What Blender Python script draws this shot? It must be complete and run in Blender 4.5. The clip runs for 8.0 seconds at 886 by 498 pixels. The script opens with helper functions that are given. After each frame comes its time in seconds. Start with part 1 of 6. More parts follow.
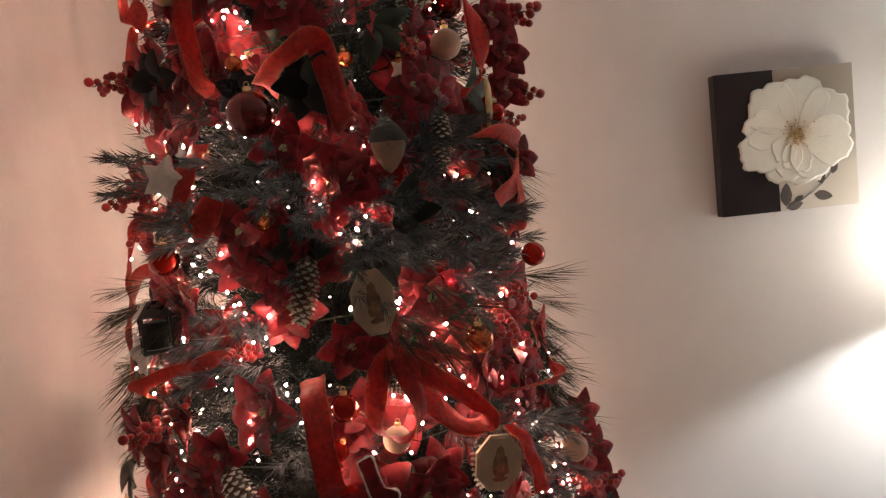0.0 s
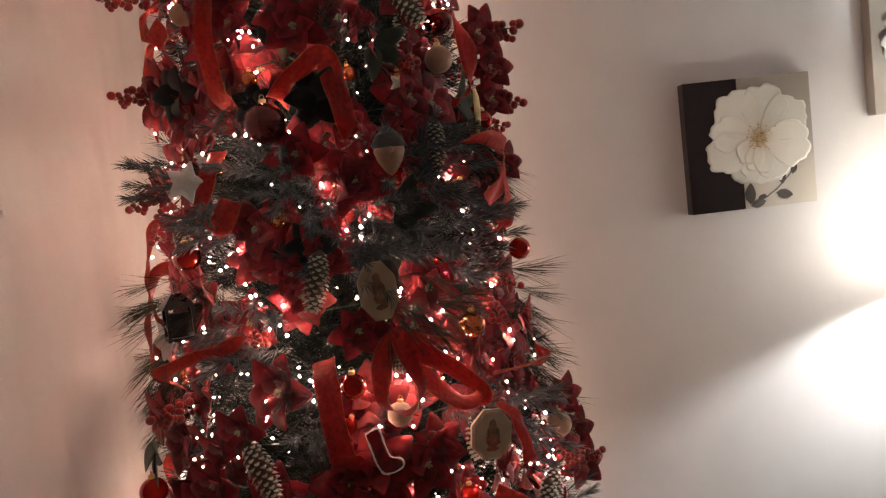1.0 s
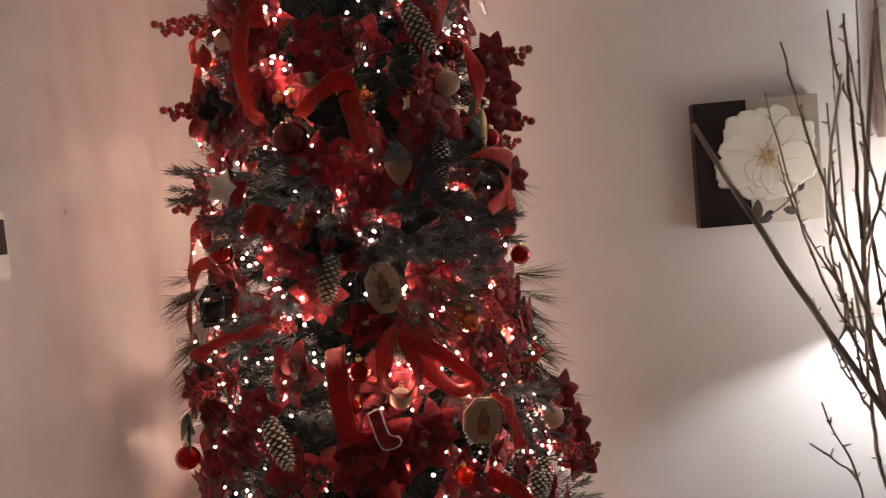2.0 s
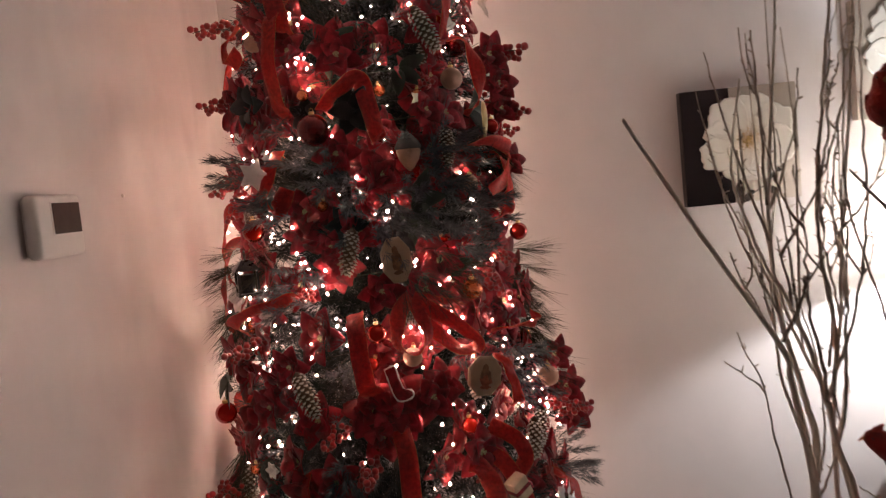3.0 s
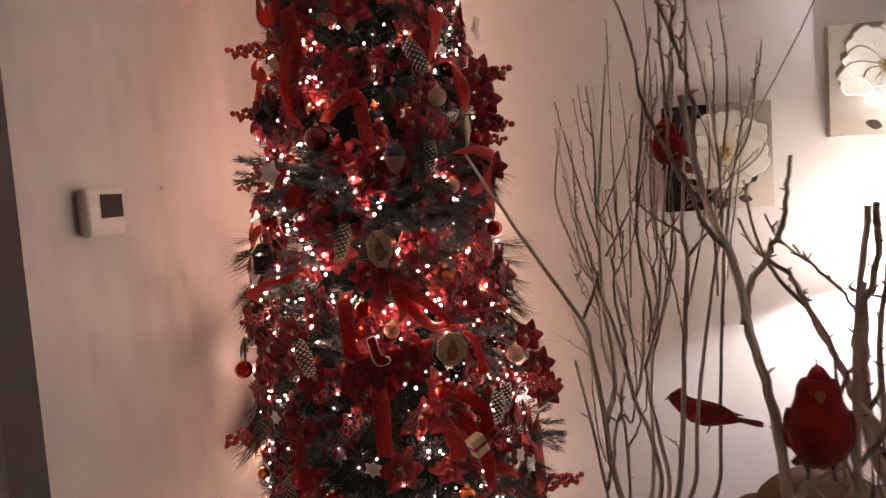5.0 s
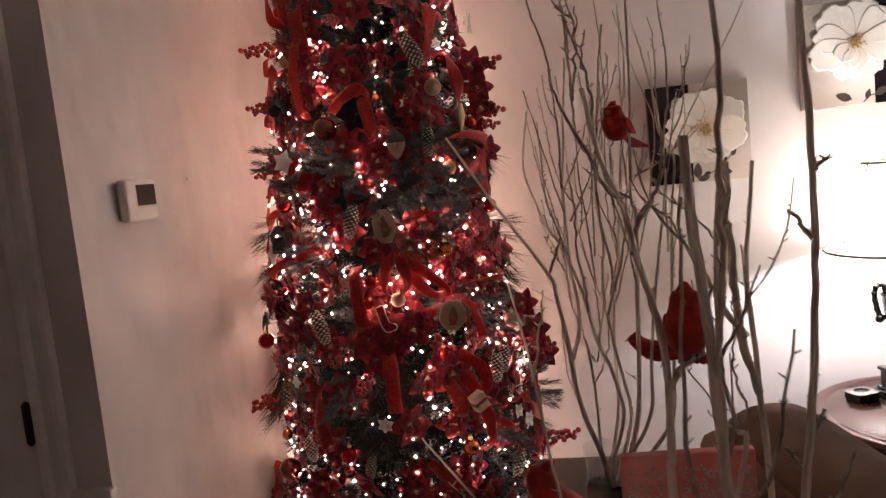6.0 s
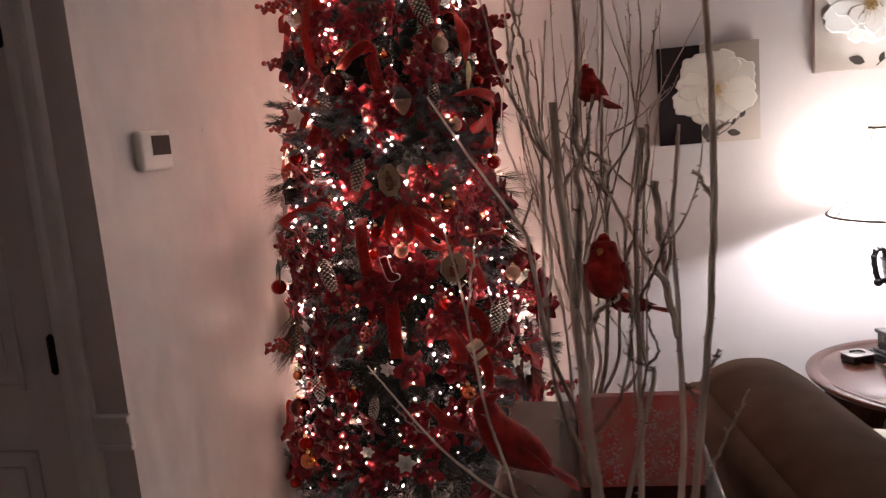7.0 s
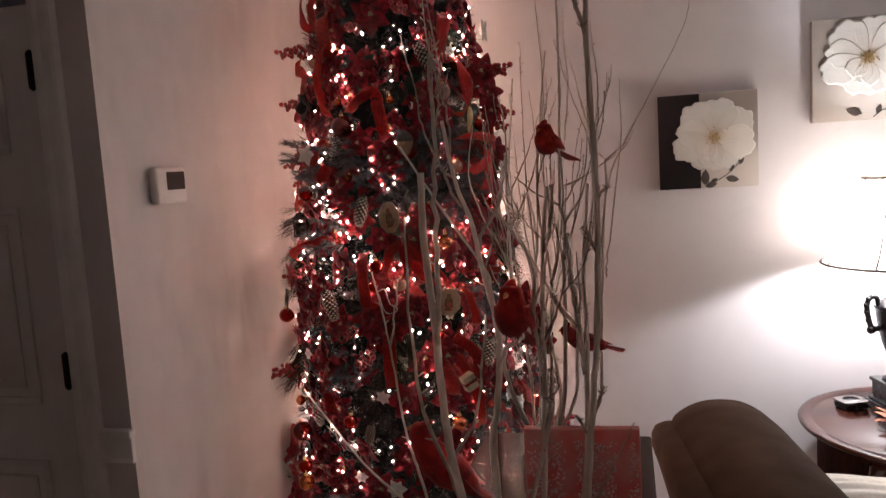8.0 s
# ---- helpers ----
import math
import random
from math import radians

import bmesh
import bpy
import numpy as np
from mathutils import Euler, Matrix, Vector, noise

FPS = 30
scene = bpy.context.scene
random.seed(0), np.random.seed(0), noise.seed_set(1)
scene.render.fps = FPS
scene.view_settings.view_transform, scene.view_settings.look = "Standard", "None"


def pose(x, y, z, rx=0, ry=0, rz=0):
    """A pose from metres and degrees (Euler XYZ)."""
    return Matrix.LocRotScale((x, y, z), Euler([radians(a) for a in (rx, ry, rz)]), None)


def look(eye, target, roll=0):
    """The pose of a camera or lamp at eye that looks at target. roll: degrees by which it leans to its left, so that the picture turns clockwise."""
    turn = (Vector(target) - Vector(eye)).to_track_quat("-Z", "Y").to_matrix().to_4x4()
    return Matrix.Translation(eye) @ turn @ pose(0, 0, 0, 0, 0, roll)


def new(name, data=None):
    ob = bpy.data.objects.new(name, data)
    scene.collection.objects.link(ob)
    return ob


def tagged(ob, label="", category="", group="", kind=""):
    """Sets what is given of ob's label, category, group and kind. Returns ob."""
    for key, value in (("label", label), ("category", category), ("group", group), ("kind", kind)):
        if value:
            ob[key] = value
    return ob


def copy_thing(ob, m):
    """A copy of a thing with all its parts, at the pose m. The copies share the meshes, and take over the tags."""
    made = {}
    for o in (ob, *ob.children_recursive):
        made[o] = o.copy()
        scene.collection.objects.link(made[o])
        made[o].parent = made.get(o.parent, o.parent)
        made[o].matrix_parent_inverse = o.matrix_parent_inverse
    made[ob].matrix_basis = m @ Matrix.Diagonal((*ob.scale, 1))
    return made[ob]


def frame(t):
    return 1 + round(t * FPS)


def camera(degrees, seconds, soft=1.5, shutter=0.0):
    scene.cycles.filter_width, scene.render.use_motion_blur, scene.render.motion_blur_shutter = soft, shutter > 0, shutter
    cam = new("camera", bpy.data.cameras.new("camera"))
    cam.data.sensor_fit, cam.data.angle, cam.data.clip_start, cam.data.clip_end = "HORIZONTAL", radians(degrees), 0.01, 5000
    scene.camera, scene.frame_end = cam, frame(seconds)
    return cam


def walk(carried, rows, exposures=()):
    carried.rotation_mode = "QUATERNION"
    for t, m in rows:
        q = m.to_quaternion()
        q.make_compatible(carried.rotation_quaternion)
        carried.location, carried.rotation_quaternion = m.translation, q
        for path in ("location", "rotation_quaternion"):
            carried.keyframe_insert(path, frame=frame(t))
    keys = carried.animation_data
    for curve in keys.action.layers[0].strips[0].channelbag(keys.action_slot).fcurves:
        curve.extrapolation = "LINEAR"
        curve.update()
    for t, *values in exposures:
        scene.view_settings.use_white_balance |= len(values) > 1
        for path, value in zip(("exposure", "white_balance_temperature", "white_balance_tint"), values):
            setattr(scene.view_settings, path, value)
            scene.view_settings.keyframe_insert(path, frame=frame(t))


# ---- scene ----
cam = camera(61.2, 8.0, soft=1.25, shutter=0.4)
PATH = [
    (0, (0.131, 0.032, 1.571), (0.229, 2.022, 1.398), -5.9),
    (0.5, (0.095, -0.051, 1.563), (0.23, 1.938, 1.397), -6.1),
    (1, (0.098, -0.105, 1.563), (0.244, 1.884, 1.403), -6.5),
    (1.5, (0.151, -0.184, 1.562), (0.229, 1.809, 1.417), -5.5),
    (2.8, (0.214, -0.425, 1.555), (0.155, 1.57, 1.437), -5.6),
    (3, (0.21, -0.473, 1.55), (0.17, 1.52, 1.389), -5.8),
    (3.5, (0.236, -0.588, 1.545), (0.218, 1.405, 1.371), -6.5),
    (4, (0.31, -0.634, 1.553), (0.2, 1.357, 1.397), -6.6),
    (4.2, (0.355, -0.665, 1.556), (0.206, 1.324, 1.409), -5.4),
    (5.5, (0.511, -0.868, 1.56), (0.241, 1.105, 1.37), -4.7),
    (6, (0.542, -0.982, 1.544), (0.262, 0.988, 1.341), -5.9),
    (6.5, (0.57, -1.022, 1.535), (0.323, 0.948, 1.292), -5.4),
    (7, (0.654, -1.056, 1.537), (0.274, 0.883, 1.228), -4.9),
    (7.5, (0.759, -1.11, 1.539), (0.327, 0.82, 1.241), -3.4),
    (8, (0.816, -1.137, 1.556), (0.334, 0.792, 1.338), -3.6),
]
walk(cam, [(t, look(eye, target, roll)) for t, eye, target, roll in PATH],
     exposures=[(0, 0.08, 6550, 5), (0.5, 0.06, 6500, 5), (1.5, -0.12, 6450, 7), (3.0, 0.0, 6650, 14), (3.5, -0.06, 6750, 16), (4.2, -0.08, 6900, 18), (5.5, 0.03, 7000, 20),
                (6.0, -0.03, 6850, 19), (6.5, -0.13, 6550, 19), (7.0, -0.18, 6450, 19), (7.5, -0.21, 6400, 18), (8.0, -0.22, 6400, 17)])

# ---- light ----
world = bpy.data.worlds.new("night")
scene.world = world
world.use_nodes = True
world.node_tree.nodes["Background"].inputs[0].default_value = (0.02, 0.025, 0.04, 1)
world.node_tree.nodes["Background"].inputs[1].default_value = 0.2
LAMP_X, LAMP_Y, LAMP_Z = 1.70, 1.66, 1.243
LAMP_WATTS, BULB_GLOW = 45.0, 600.0
lamp_data = bpy.data.lights.new("lamp_bulb", "POINT")
lamp_data.energy, lamp_data.shadow_soft_size, lamp_data.color = LAMP_WATTS, 0.03, (0.92, 0.97, 1.0)
lamp_light = new("lamp_bulb", lamp_data)
lamp_light.location = (LAMP_X, LAMP_Y, LAMP_Z)
scene.view_settings.exposure = 0.0


# ---- materials ----
def mat(name, color, rough=0.6, metal=0.0, vary=0.12, scale=30.0, bump=0.0, bump_scale=None, second=None,
        patch=4.0, sheen=0.0, coat=0.0, translucent=0.0, spec=0.5, aniso=(1, 1, 1)):
    """Principled material with colour variation at two scales and fine relief."""
    m = bpy.data.materials.new(name)
    m.use_nodes = True
    nt = m.node_tree
    N, L = nt.nodes, nt.links
    p = N["Principled BSDF"]
    tc = N.new("ShaderNodeTexCoord")
    mp = N.new("ShaderNodeMapping")
    mp.inputs["Scale"].default_value = aniso
    L.new(tc.outputs["Object"], mp.inputs[0])
    fine = N.new("ShaderNodeTexNoise")
    fine.inputs["Scale"].default_value, fine.inputs["Detail"].default_value = scale, 5
    broad = N.new("ShaderNodeTexNoise")
    broad.inputs["Scale"].default_value, broad.inputs["Detail"].default_value = patch, 3
    L.new(mp.outputs[0], fine.inputs["Vector"])
    L.new(mp.outputs[0], broad.inputs["Vector"])
    info = N.new("ShaderNodeObjectInfo")
    c2 = second or tuple(c * (1 - 2.2 * vary) for c in color)
    c1 = color if second else tuple(min(1, c * (1 + vary)) for c in color)
    add = N.new("ShaderNodeMath")
    add.operation = "ADD"
    L.new(fine.outputs[0], add.inputs[0])
    L.new(broad.outputs[0], add.inputs[1])
    sub = N.new("ShaderNodeMapRange")
    sub.inputs[1].default_value, sub.inputs[2].default_value = 0.7, 1.3
    L.new(add.outputs[0], sub.inputs[0])
    mix = N.new("ShaderNodeMix")
    mix.data_type = "RGBA"
    mix.inputs[6].default_value, mix.inputs[7].default_value = (*c1, 1), (*c2, 1)
    L.new(sub.outputs[0], mix.inputs[0])
    hsv = N.new("ShaderNodeHueSaturation")
    val = N.new("ShaderNodeMapRange")
    val.inputs[3].default_value, val.inputs[4].default_value = 1 - vary, 1 + vary
    L.new(info.outputs["Random"], val.inputs[0])
    L.new(val.outputs[0], hsv.inputs["Value"])
    L.new(mix.outputs[2], hsv.inputs["Color"])
    L.new(hsv.outputs[0], p.inputs["Base Color"])
    rr = N.new("ShaderNodeMapRange")
    rr.inputs[3].default_value, rr.inputs[4].default_value = max(0.02, rough * 0.85), min(1, rough * 1.15)
    L.new(fine.outputs[0], rr.inputs[0])
    L.new(rr.outputs[0], p.inputs["Roughness"])
    p.inputs["Metallic"].default_value = metal
    p.inputs["Specular IOR Level"].default_value = spec
    p.inputs["Sheen Weight"].default_value = sheen
    p.inputs["Coat Weight"].default_value = coat
    if bump:
        bn = N.new("ShaderNodeTexNoise")
        bn.inputs["Scale"].default_value, bn.inputs["Detail"].default_value = bump_scale or scale * 3, 4
        L.new(mp.outputs[0], bn.inputs["Vector"])
        b = N.new("ShaderNodeBump")
        b.inputs["Strength"].default_value, b.inputs["Distance"].default_value = bump, 0.002
        L.new(bn.outputs[0], b.inputs["Height"])
        L.new(b.outputs[0], p.inputs["Normal"])
    if translucent:
        tr = N.new("ShaderNodeBsdfTranslucent")
        L.new(hsv.outputs[0], tr.inputs[0])
        ms = N.new("ShaderNodeMixShader")
        ms.inputs[0].default_value = translucent
        L.new(p.outputs[0], ms.inputs[1])
        L.new(tr.outputs[0], ms.inputs[2])
        L.new(ms.outputs[0], N["Material Output"].inputs[0])
    return m


def glow(name, color, strength):
    m = bpy.data.materials.new(name)
    m.use_nodes = True
    p = m.node_tree.nodes["Principled BSDF"]
    p.inputs["Base Color"].default_value = (*color, 1)
    p.inputs["Emission Color"].default_value = (*color, 1)
    p.inputs["Emission Strength"].default_value = strength
    return m


def glass(name, share=0.13, rough=0.03):
    """Thin clear glass: mostly clear, with a gloss."""
    m = bpy.data.materials.new(name)
    m.use_nodes = True
    N, L = m.node_tree.nodes, m.node_tree.links
    clear, gloss, mix = N.new("ShaderNodeBsdfTransparent"), N.new("ShaderNodeBsdfGlossy"), N.new("ShaderNodeMixShader")
    clear.inputs[0].default_value = (0.95, 0.97, 0.96, 1)
    gloss.inputs["Roughness"].default_value = rough
    mix.inputs[0].default_value = share
    L.new(clear.outputs[0], mix.inputs[1])
    L.new(gloss.outputs[0], mix.inputs[2])
    L.new(mix.outputs[0], N["Material Output"].inputs[0])
    return m


def needle_mat(name, dark, light):
    m = mat(name, light, rough=0.6, vary=0.15, scale=60, second=dark, patch=9, spec=0.12)
    nt = m.node_tree
    geo = nt.nodes.new("ShaderNodeNewGeometry")
    mixes = [n for n in nt.nodes if n.bl_idname == "ShaderNodeMix"]
    av = nt.nodes.new("ShaderNodeMath")
    av.operation = "ADD"
    half = nt.nodes.new("ShaderNodeMapRange")
    half.inputs[1].default_value, half.inputs[2].default_value = 0.2, 1.6
    src = mixes[0].inputs[0].links[0].from_socket
    nt.links.new(geo.outputs["Random Per Island"], av.inputs[0])
    nt.links.new(src, av.inputs[1])
    nt.links.new(av.outputs[0], half.inputs[0])
    nt.links.new(half.outputs[0], mixes[0].inputs[0])
    return m


def petal_mat(name):
    """Painted petal: golden at its base, cream at its tip, with brush streaks along it."""
    m = mat(name, (0.7, 0.66, 0.58), rough=0.34, vary=0.05, scale=7, bump=0.25, bump_scale=160, coat=0.25)
    N, L = m.node_tree.nodes, m.node_tree.links
    co, sep, ramp = N.new("ShaderNodeTexCoord"), N.new("ShaderNodeSeparateXYZ"), N.new("ShaderNodeValToRGB")
    tex, wide, add, info = N.new("ShaderNodeTexNoise"), N.new("ShaderNodeMapping"), N.new("ShaderNodeMath"), N.new("ShaderNodeObjectInfo")
    reach, tone, hsv = N.new("ShaderNodeMapRange"), N.new("ShaderNodeMapRange"), N.new("ShaderNodeHueSaturation")
    L.new(co.outputs["Object"], sep.inputs[0])
    L.new(co.outputs["Object"], wide.inputs[0])
    wide.inputs["Scale"].default_value = (90, 20, 9)
    L.new(wide.outputs[0], tex.inputs["Vector"])
    tex.inputs["Scale"].default_value = 1.0
    L.new(sep.outputs[2], reach.inputs[0])
    reach.inputs[2].default_value, reach.inputs[3].default_value, reach.inputs[4].default_value = 0.15, -0.12, 0.84
    add.operation = "MULTIPLY_ADD"
    L.new(tex.outputs[0], add.inputs[0])
    add.inputs[1].default_value = 0.26
    L.new(reach.outputs[0], add.inputs[2])
    e = ramp.color_ramp.elements
    e[0].position, e[0].color = 0.0, (0.42, 0.27, 0.13, 1)
    e[1].position, e[1].color = 1.0, (0.68, 0.65, 0.585, 1)
    for at_, c_ in ((0.14, (0.55, 0.44, 0.33, 1)), (0.26, (0.64, 0.58, 0.50, 1)), (0.6, (0.70, 0.66, 0.59, 1))):
        k = e.new(at_)
        k.color = c_
    L.new(add.outputs[0], ramp.inputs[0])
    L.new(info.outputs["Random"], tone.inputs[0])
    tone.inputs[3].default_value, tone.inputs[4].default_value = 0.86, 1.04
    L.new(tone.outputs[0], hsv.inputs["Value"])
    L.new(ramp.outputs[0], hsv.inputs["Color"])
    L.new(hsv.outputs[0], N["Principled BSDF"].inputs["Base Color"])
    return m


M_WALL = mat("wall_paint", (0.65, 0.607, 0.598), rough=0.38, vary=0.02, scale=9, patch=1.3, bump=0.16, bump_scale=55)
# same wall paint; broad swells imitate the dappled glow of the tree lights
M_WALL_DAPPLE = mat("dapple_bump_wall_paint", (0.65, 0.607, 0.598), rough=0.34, vary=0.03, scale=9, patch=1.3, bump=0.16, bump_scale=55)
tn = M_WALL_DAPPLE.node_tree
tc_, tm_ = tn.nodes.new("ShaderNodeTexCoord"), tn.nodes.new("ShaderNodeMapping")
tm_.inputs["Scale"].default_value = (1.0, 1.0, 0.6)
wave_, swell_ = tn.nodes.new("ShaderNodeTexNoise"), tn.nodes.new("ShaderNodeBump")
wave_.inputs["Scale"].default_value, wave_.inputs["Detail"].default_value, wave_.inputs["Distortion"].default_value = 8.0, 0.8, 0.3
swell_.inputs["Strength"].default_value, swell_.inputs["Distance"].default_value = 0.38, 0.045
tn.links.new(tc_.outputs["Object"], tm_.inputs[0])
tn.links.new(tm_.outputs[0], wave_.inputs["Vector"])
tn.links.new(wave_.outputs[0], swell_.inputs["Height"])
fine_ = [n for n in tn.nodes if n.bl_idname == "ShaderNodeBump" and n != swell_][0]
tn.links.new(swell_.outputs[0], fine_.inputs["Normal"])
M_CEIL = mat("ceiling_paint", (0.84, 0.82, 0.80), rough=0.9, vary=0.02, scale=40, bump=0.2, bump_scale=90)
M_TRIM = mat("trim_paint", (0.74, 0.72, 0.70), rough=0.38, vary=0.04, scale=14, bump=0.05)
M_DOOR = mat("door_paint", (0.66, 0.63, 0.61), rough=0.42, vary=0.05, scale=10, bump=0.06, aniso=(1, 1, 0.15))
M_FLOOR = mat("carpet", (0.46, 0.40, 0.34), rough=0.95, vary=0.2, scale=160, bump=0.8, bump_scale=500, sheen=0.2)
M_BRONZE = mat("dark_bronze", (0.02, 0.016, 0.013), rough=0.5, metal=0.6, vary=0.2)
M_PLASTIC = mat("ivory_plastic", (0.78, 0.75, 0.72), rough=0.55, vary=0.02)
M_SCREEN = mat("dark_screen", (0.045, 0.028, 0.022), rough=0.65, vary=0.1, spec=0.2)
M_BIRCH = mat("pale_bark", (0.86, 0.80, 0.72), rough=0.75, vary=0.15, scale=70, bump=0.5, bump_scale=180, patch=14,
              second=(0.58, 0.50, 0.42), aniso=(1, 1, 0.35))
M_TWIG = mat("dark_twig", (0.60, 0.51, 0.43), rough=0.8, vary=0.2, scale=90, bump=0.4, second=(0.27, 0.215, 0.17))
M_CARDINAL = mat("red_feather", (0.44, 0.022, 0.016), rough=0.85, vary=0.25, scale=55, bump=0.9, bump_scale=240, sheen=0.15, patch=25)
M_BEAK = mat("orange_beak", (0.45, 0.12, 0.02), rough=0.5)
M_BLACK = mat("black_resin", (0.014, 0.013, 0.015), rough=0.28, vary=0.3, scale=40, bump=0.15, coat=0.3)
# mahogany darkened and dulled: the shade under the tabletop put into its colour
M_MAHOG_SHADED = mat("shaded_mahogany", (0.030, 0.010, 0.007), rough=0.8, spec=0.05, vary=0.3, scale=22, aniso=(9, 9, 1), bump=0.05)
M_MAHOG = mat("mahogany", (0.055, 0.014, 0.008), rough=0.2, vary=0.3, scale=22, second=(0.025, 0.008, 0.005), aniso=(1, 9, 9), coat=0.12, spec=0.35, bump=0.03)
M_SHADE = mat("shade_fabric", (0.88, 0.80, 0.72), rough=0.9, vary=0.03, scale=200, bump=0.15, bump_scale=700, translucent=0.50)
M_PIPING = mat("shade_piping", (0.16, 0.13, 0.10), rough=0.8)
M_BRASS = mat("aged_brass", (0.28, 0.20, 0.10), rough=0.35, metal=0.9)
M_SOFA = mat("brown_suede", (0.130, 0.080, 0.056), spec=0.08, rough=0.95, vary=0.12, scale=12, bump=0.25, bump_scale=400, patch=3)
M_CREAM = mat("cream_knit", (0.62, 0.56, 0.47), rough=0.95, vary=0.08, scale=90, bump=0.6, bump_scale=320)
M_CANVAS = mat("canvas_dark", (0.016, 0.010, 0.012), rough=0.22, vary=0.3, scale=14, bump=0.15, bump_scale=700, patch=5, coat=0.3)
M_GROUND = mat("canvas_taupe", (0.34, 0.29, 0.235), rough=0.32, vary=0.10, scale=10, bump=0.15, bump_scale=700, patch=9, coat=0.2)
gn = M_GROUND.node_tree
gc_, gs_, gm_, gr_ = (gn.nodes.new("ShaderNode" + k_) for k_ in ("TexCoord", "SeparateXYZ", "MapRange", "Mix"))
gt_, ga_ = gn.nodes.new("ShaderNodeTexNoise"), gn.nodes.new("ShaderNodeMath")
gr_.data_type = "RGBA"
gt_.inputs["Scale"].default_value, gt_.inputs["Detail"].default_value = 11.0, 4.0
ga_.operation = "MULTIPLY_ADD"
ga_.inputs[1].default_value = 0.10
gm_.inputs[1].default_value, gm_.inputs[2].default_value = 0.14, 0.24
gn.links.new(gc_.outputs["Object"], gs_.inputs[0])
gn.links.new(gc_.outputs["Object"], gt_.inputs["Vector"])
gn.links.new(gt_.outputs[0], ga_.inputs[0])
gn.links.new(gs_.outputs[2], ga_.inputs[2])
gn.links.new(ga_.outputs[0], gm_.inputs[0])
gn.links.new(gm_.outputs[0], gr_.inputs[0])
gr_.inputs[6].default_value, gr_.inputs[7].default_value = (0.52, 0.46, 0.40, 1), (0.30, 0.255, 0.215, 1)
gn.links.new(gr_.outputs[2], [n for n in gn.nodes if n.bl_idname == "ShaderNodeHueSaturation"][0].inputs["Color"])
M_PETAL = petal_mat("painted_petal")
M_STAMEN = mat("painted_stamen", (0.40, 0.25, 0.08), rough=0.5, vary=0.3, scale=150)
M_PLEAF = mat("painted_leaf", (0.075, 0.055, 0.045), rough=0.4, vary=0.25)
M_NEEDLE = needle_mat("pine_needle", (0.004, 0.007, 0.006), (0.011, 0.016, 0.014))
M_FROST = needle_mat("frosted_needle", (0.030, 0.035, 0.040), (0.16, 0.17, 0.185))
M_MIST = needle_mat("misted_needle", (0.010, 0.013, 0.014), (0.066, 0.070, 0.076))
M_LONG = needle_mat("long_needle", (0.012, 0.014, 0.010), (0.060, 0.058, 0.042))
M_TRUNK = mat("trunk", (0.05, 0.035, 0.02), rough=0.9)
M_WIRE = mat("green_wire", (0.01, 0.03, 0.015), rough=0.5)
M_BULB = glow("warm_bulb", (1.0, 0.62, 0.46), BULB_GLOW)
M_VELVET = mat("red_velvet", (0.30, 0.010, 0.022), rough=0.7, vary=0.35, scale=60, bump=0.3, sheen=0.15, translucent=0.22)
M_RIBBON = mat("red_ribbon", (0.45, 0.020, 0.015), rough=0.5, vary=0.25, scale=120, bump=0.2, bump_scale=900, translucent=0.42)
M_GOLD = mat("gold_wire", (0.42, 0.16, 0.06), rough=0.45, metal=0.9)
M_BALLRED = mat("red_gloss_ball", (0.42, 0.012, 0.008), rough=0.14, metal=0.65, vary=0.12, coat=0.4)
M_BALLGLIT = mat("red_glitter_ball", (0.16, 0.006, 0.006), rough=0.16, metal=0.55, vary=0.3, scale=60, bump=0.12, bump_scale=420, coat=0.6)
M_COPPER = mat("copper_ball", (0.62, 0.17, 0.06), rough=0.18, metal=0.8, coat=0.3)
M_BEIGE = mat("beige_ball", (0.37, 0.21, 0.145), rough=0.6, vary=0.15, scale=40, bump=0.4, bump_scale=120)
M_CAP = mat("gold_cap", (0.60, 0.40, 0.16), rough=0.3, metal=0.9)
M_BERRY = mat("dark_red_berry", (0.30, 0.010, 0.012), rough=0.35, vary=0.25, coat=0.2)
M_STEM = mat("brown_stem", (0.06, 0.03, 0.02), rough=0.8)
M_WOOD = mat("wood_slice", (0.44, 0.30, 0.20), rough=0.6, vary=0.14, scale=28, bump=0.1)
M_BARK = mat("slice_bark", (0.50, 0.37, 0.25), rough=0.9, vary=0.2, bump=0.6)
M_BURN = mat("burnt_drawing", (0.27, 0.14, 0.075), rough=0.7, vary=0.3, scale=90)
M_BURNRED = mat("stained_drawing", (0.34, 0.11, 0.06), rough=0.7, vary=0.3, scale=90)
M_FELT = mat("white_felt", (0.62, 0.60, 0.57), rough=0.95, vary=0.06, scale=90, bump=0.6)
M_GREY = mat("grey_felt", (0.10, 0.095, 0.09), rough=0.95, bump=0.6)
M_CONE = mat("pinecone_scale", (0.085, 0.05, 0.03), rough=0.8, vary=0.25, bump=0.3)
M_TIP = mat("frosted_tip", (0.45, 0.42, 0.37), rough=0.9, vary=0.15)
M_LEAF = mat("dark_leaf", (0.016, 0.03, 0.018), rough=0.4, vary=0.3, scale=30, bump=0.2)
M_GOLDLEAF = mat("pale_gold", (0.55, 0.42, 0.22), rough=0.4, metal=0.4, vary=0.15, bump=0.3)
# non-metal: the foil's reflections are put in as pale pink patches
M_FOIL = mat("red_foil", (0.74, 0.19, 0.17), rough=0.34, metal=0.0, vary=0.25, scale=26, second=(0.68, 0.48, 0.45), patch=11, bump=0.5, bump_scale=60, coat=0.4, translucent=0.5)
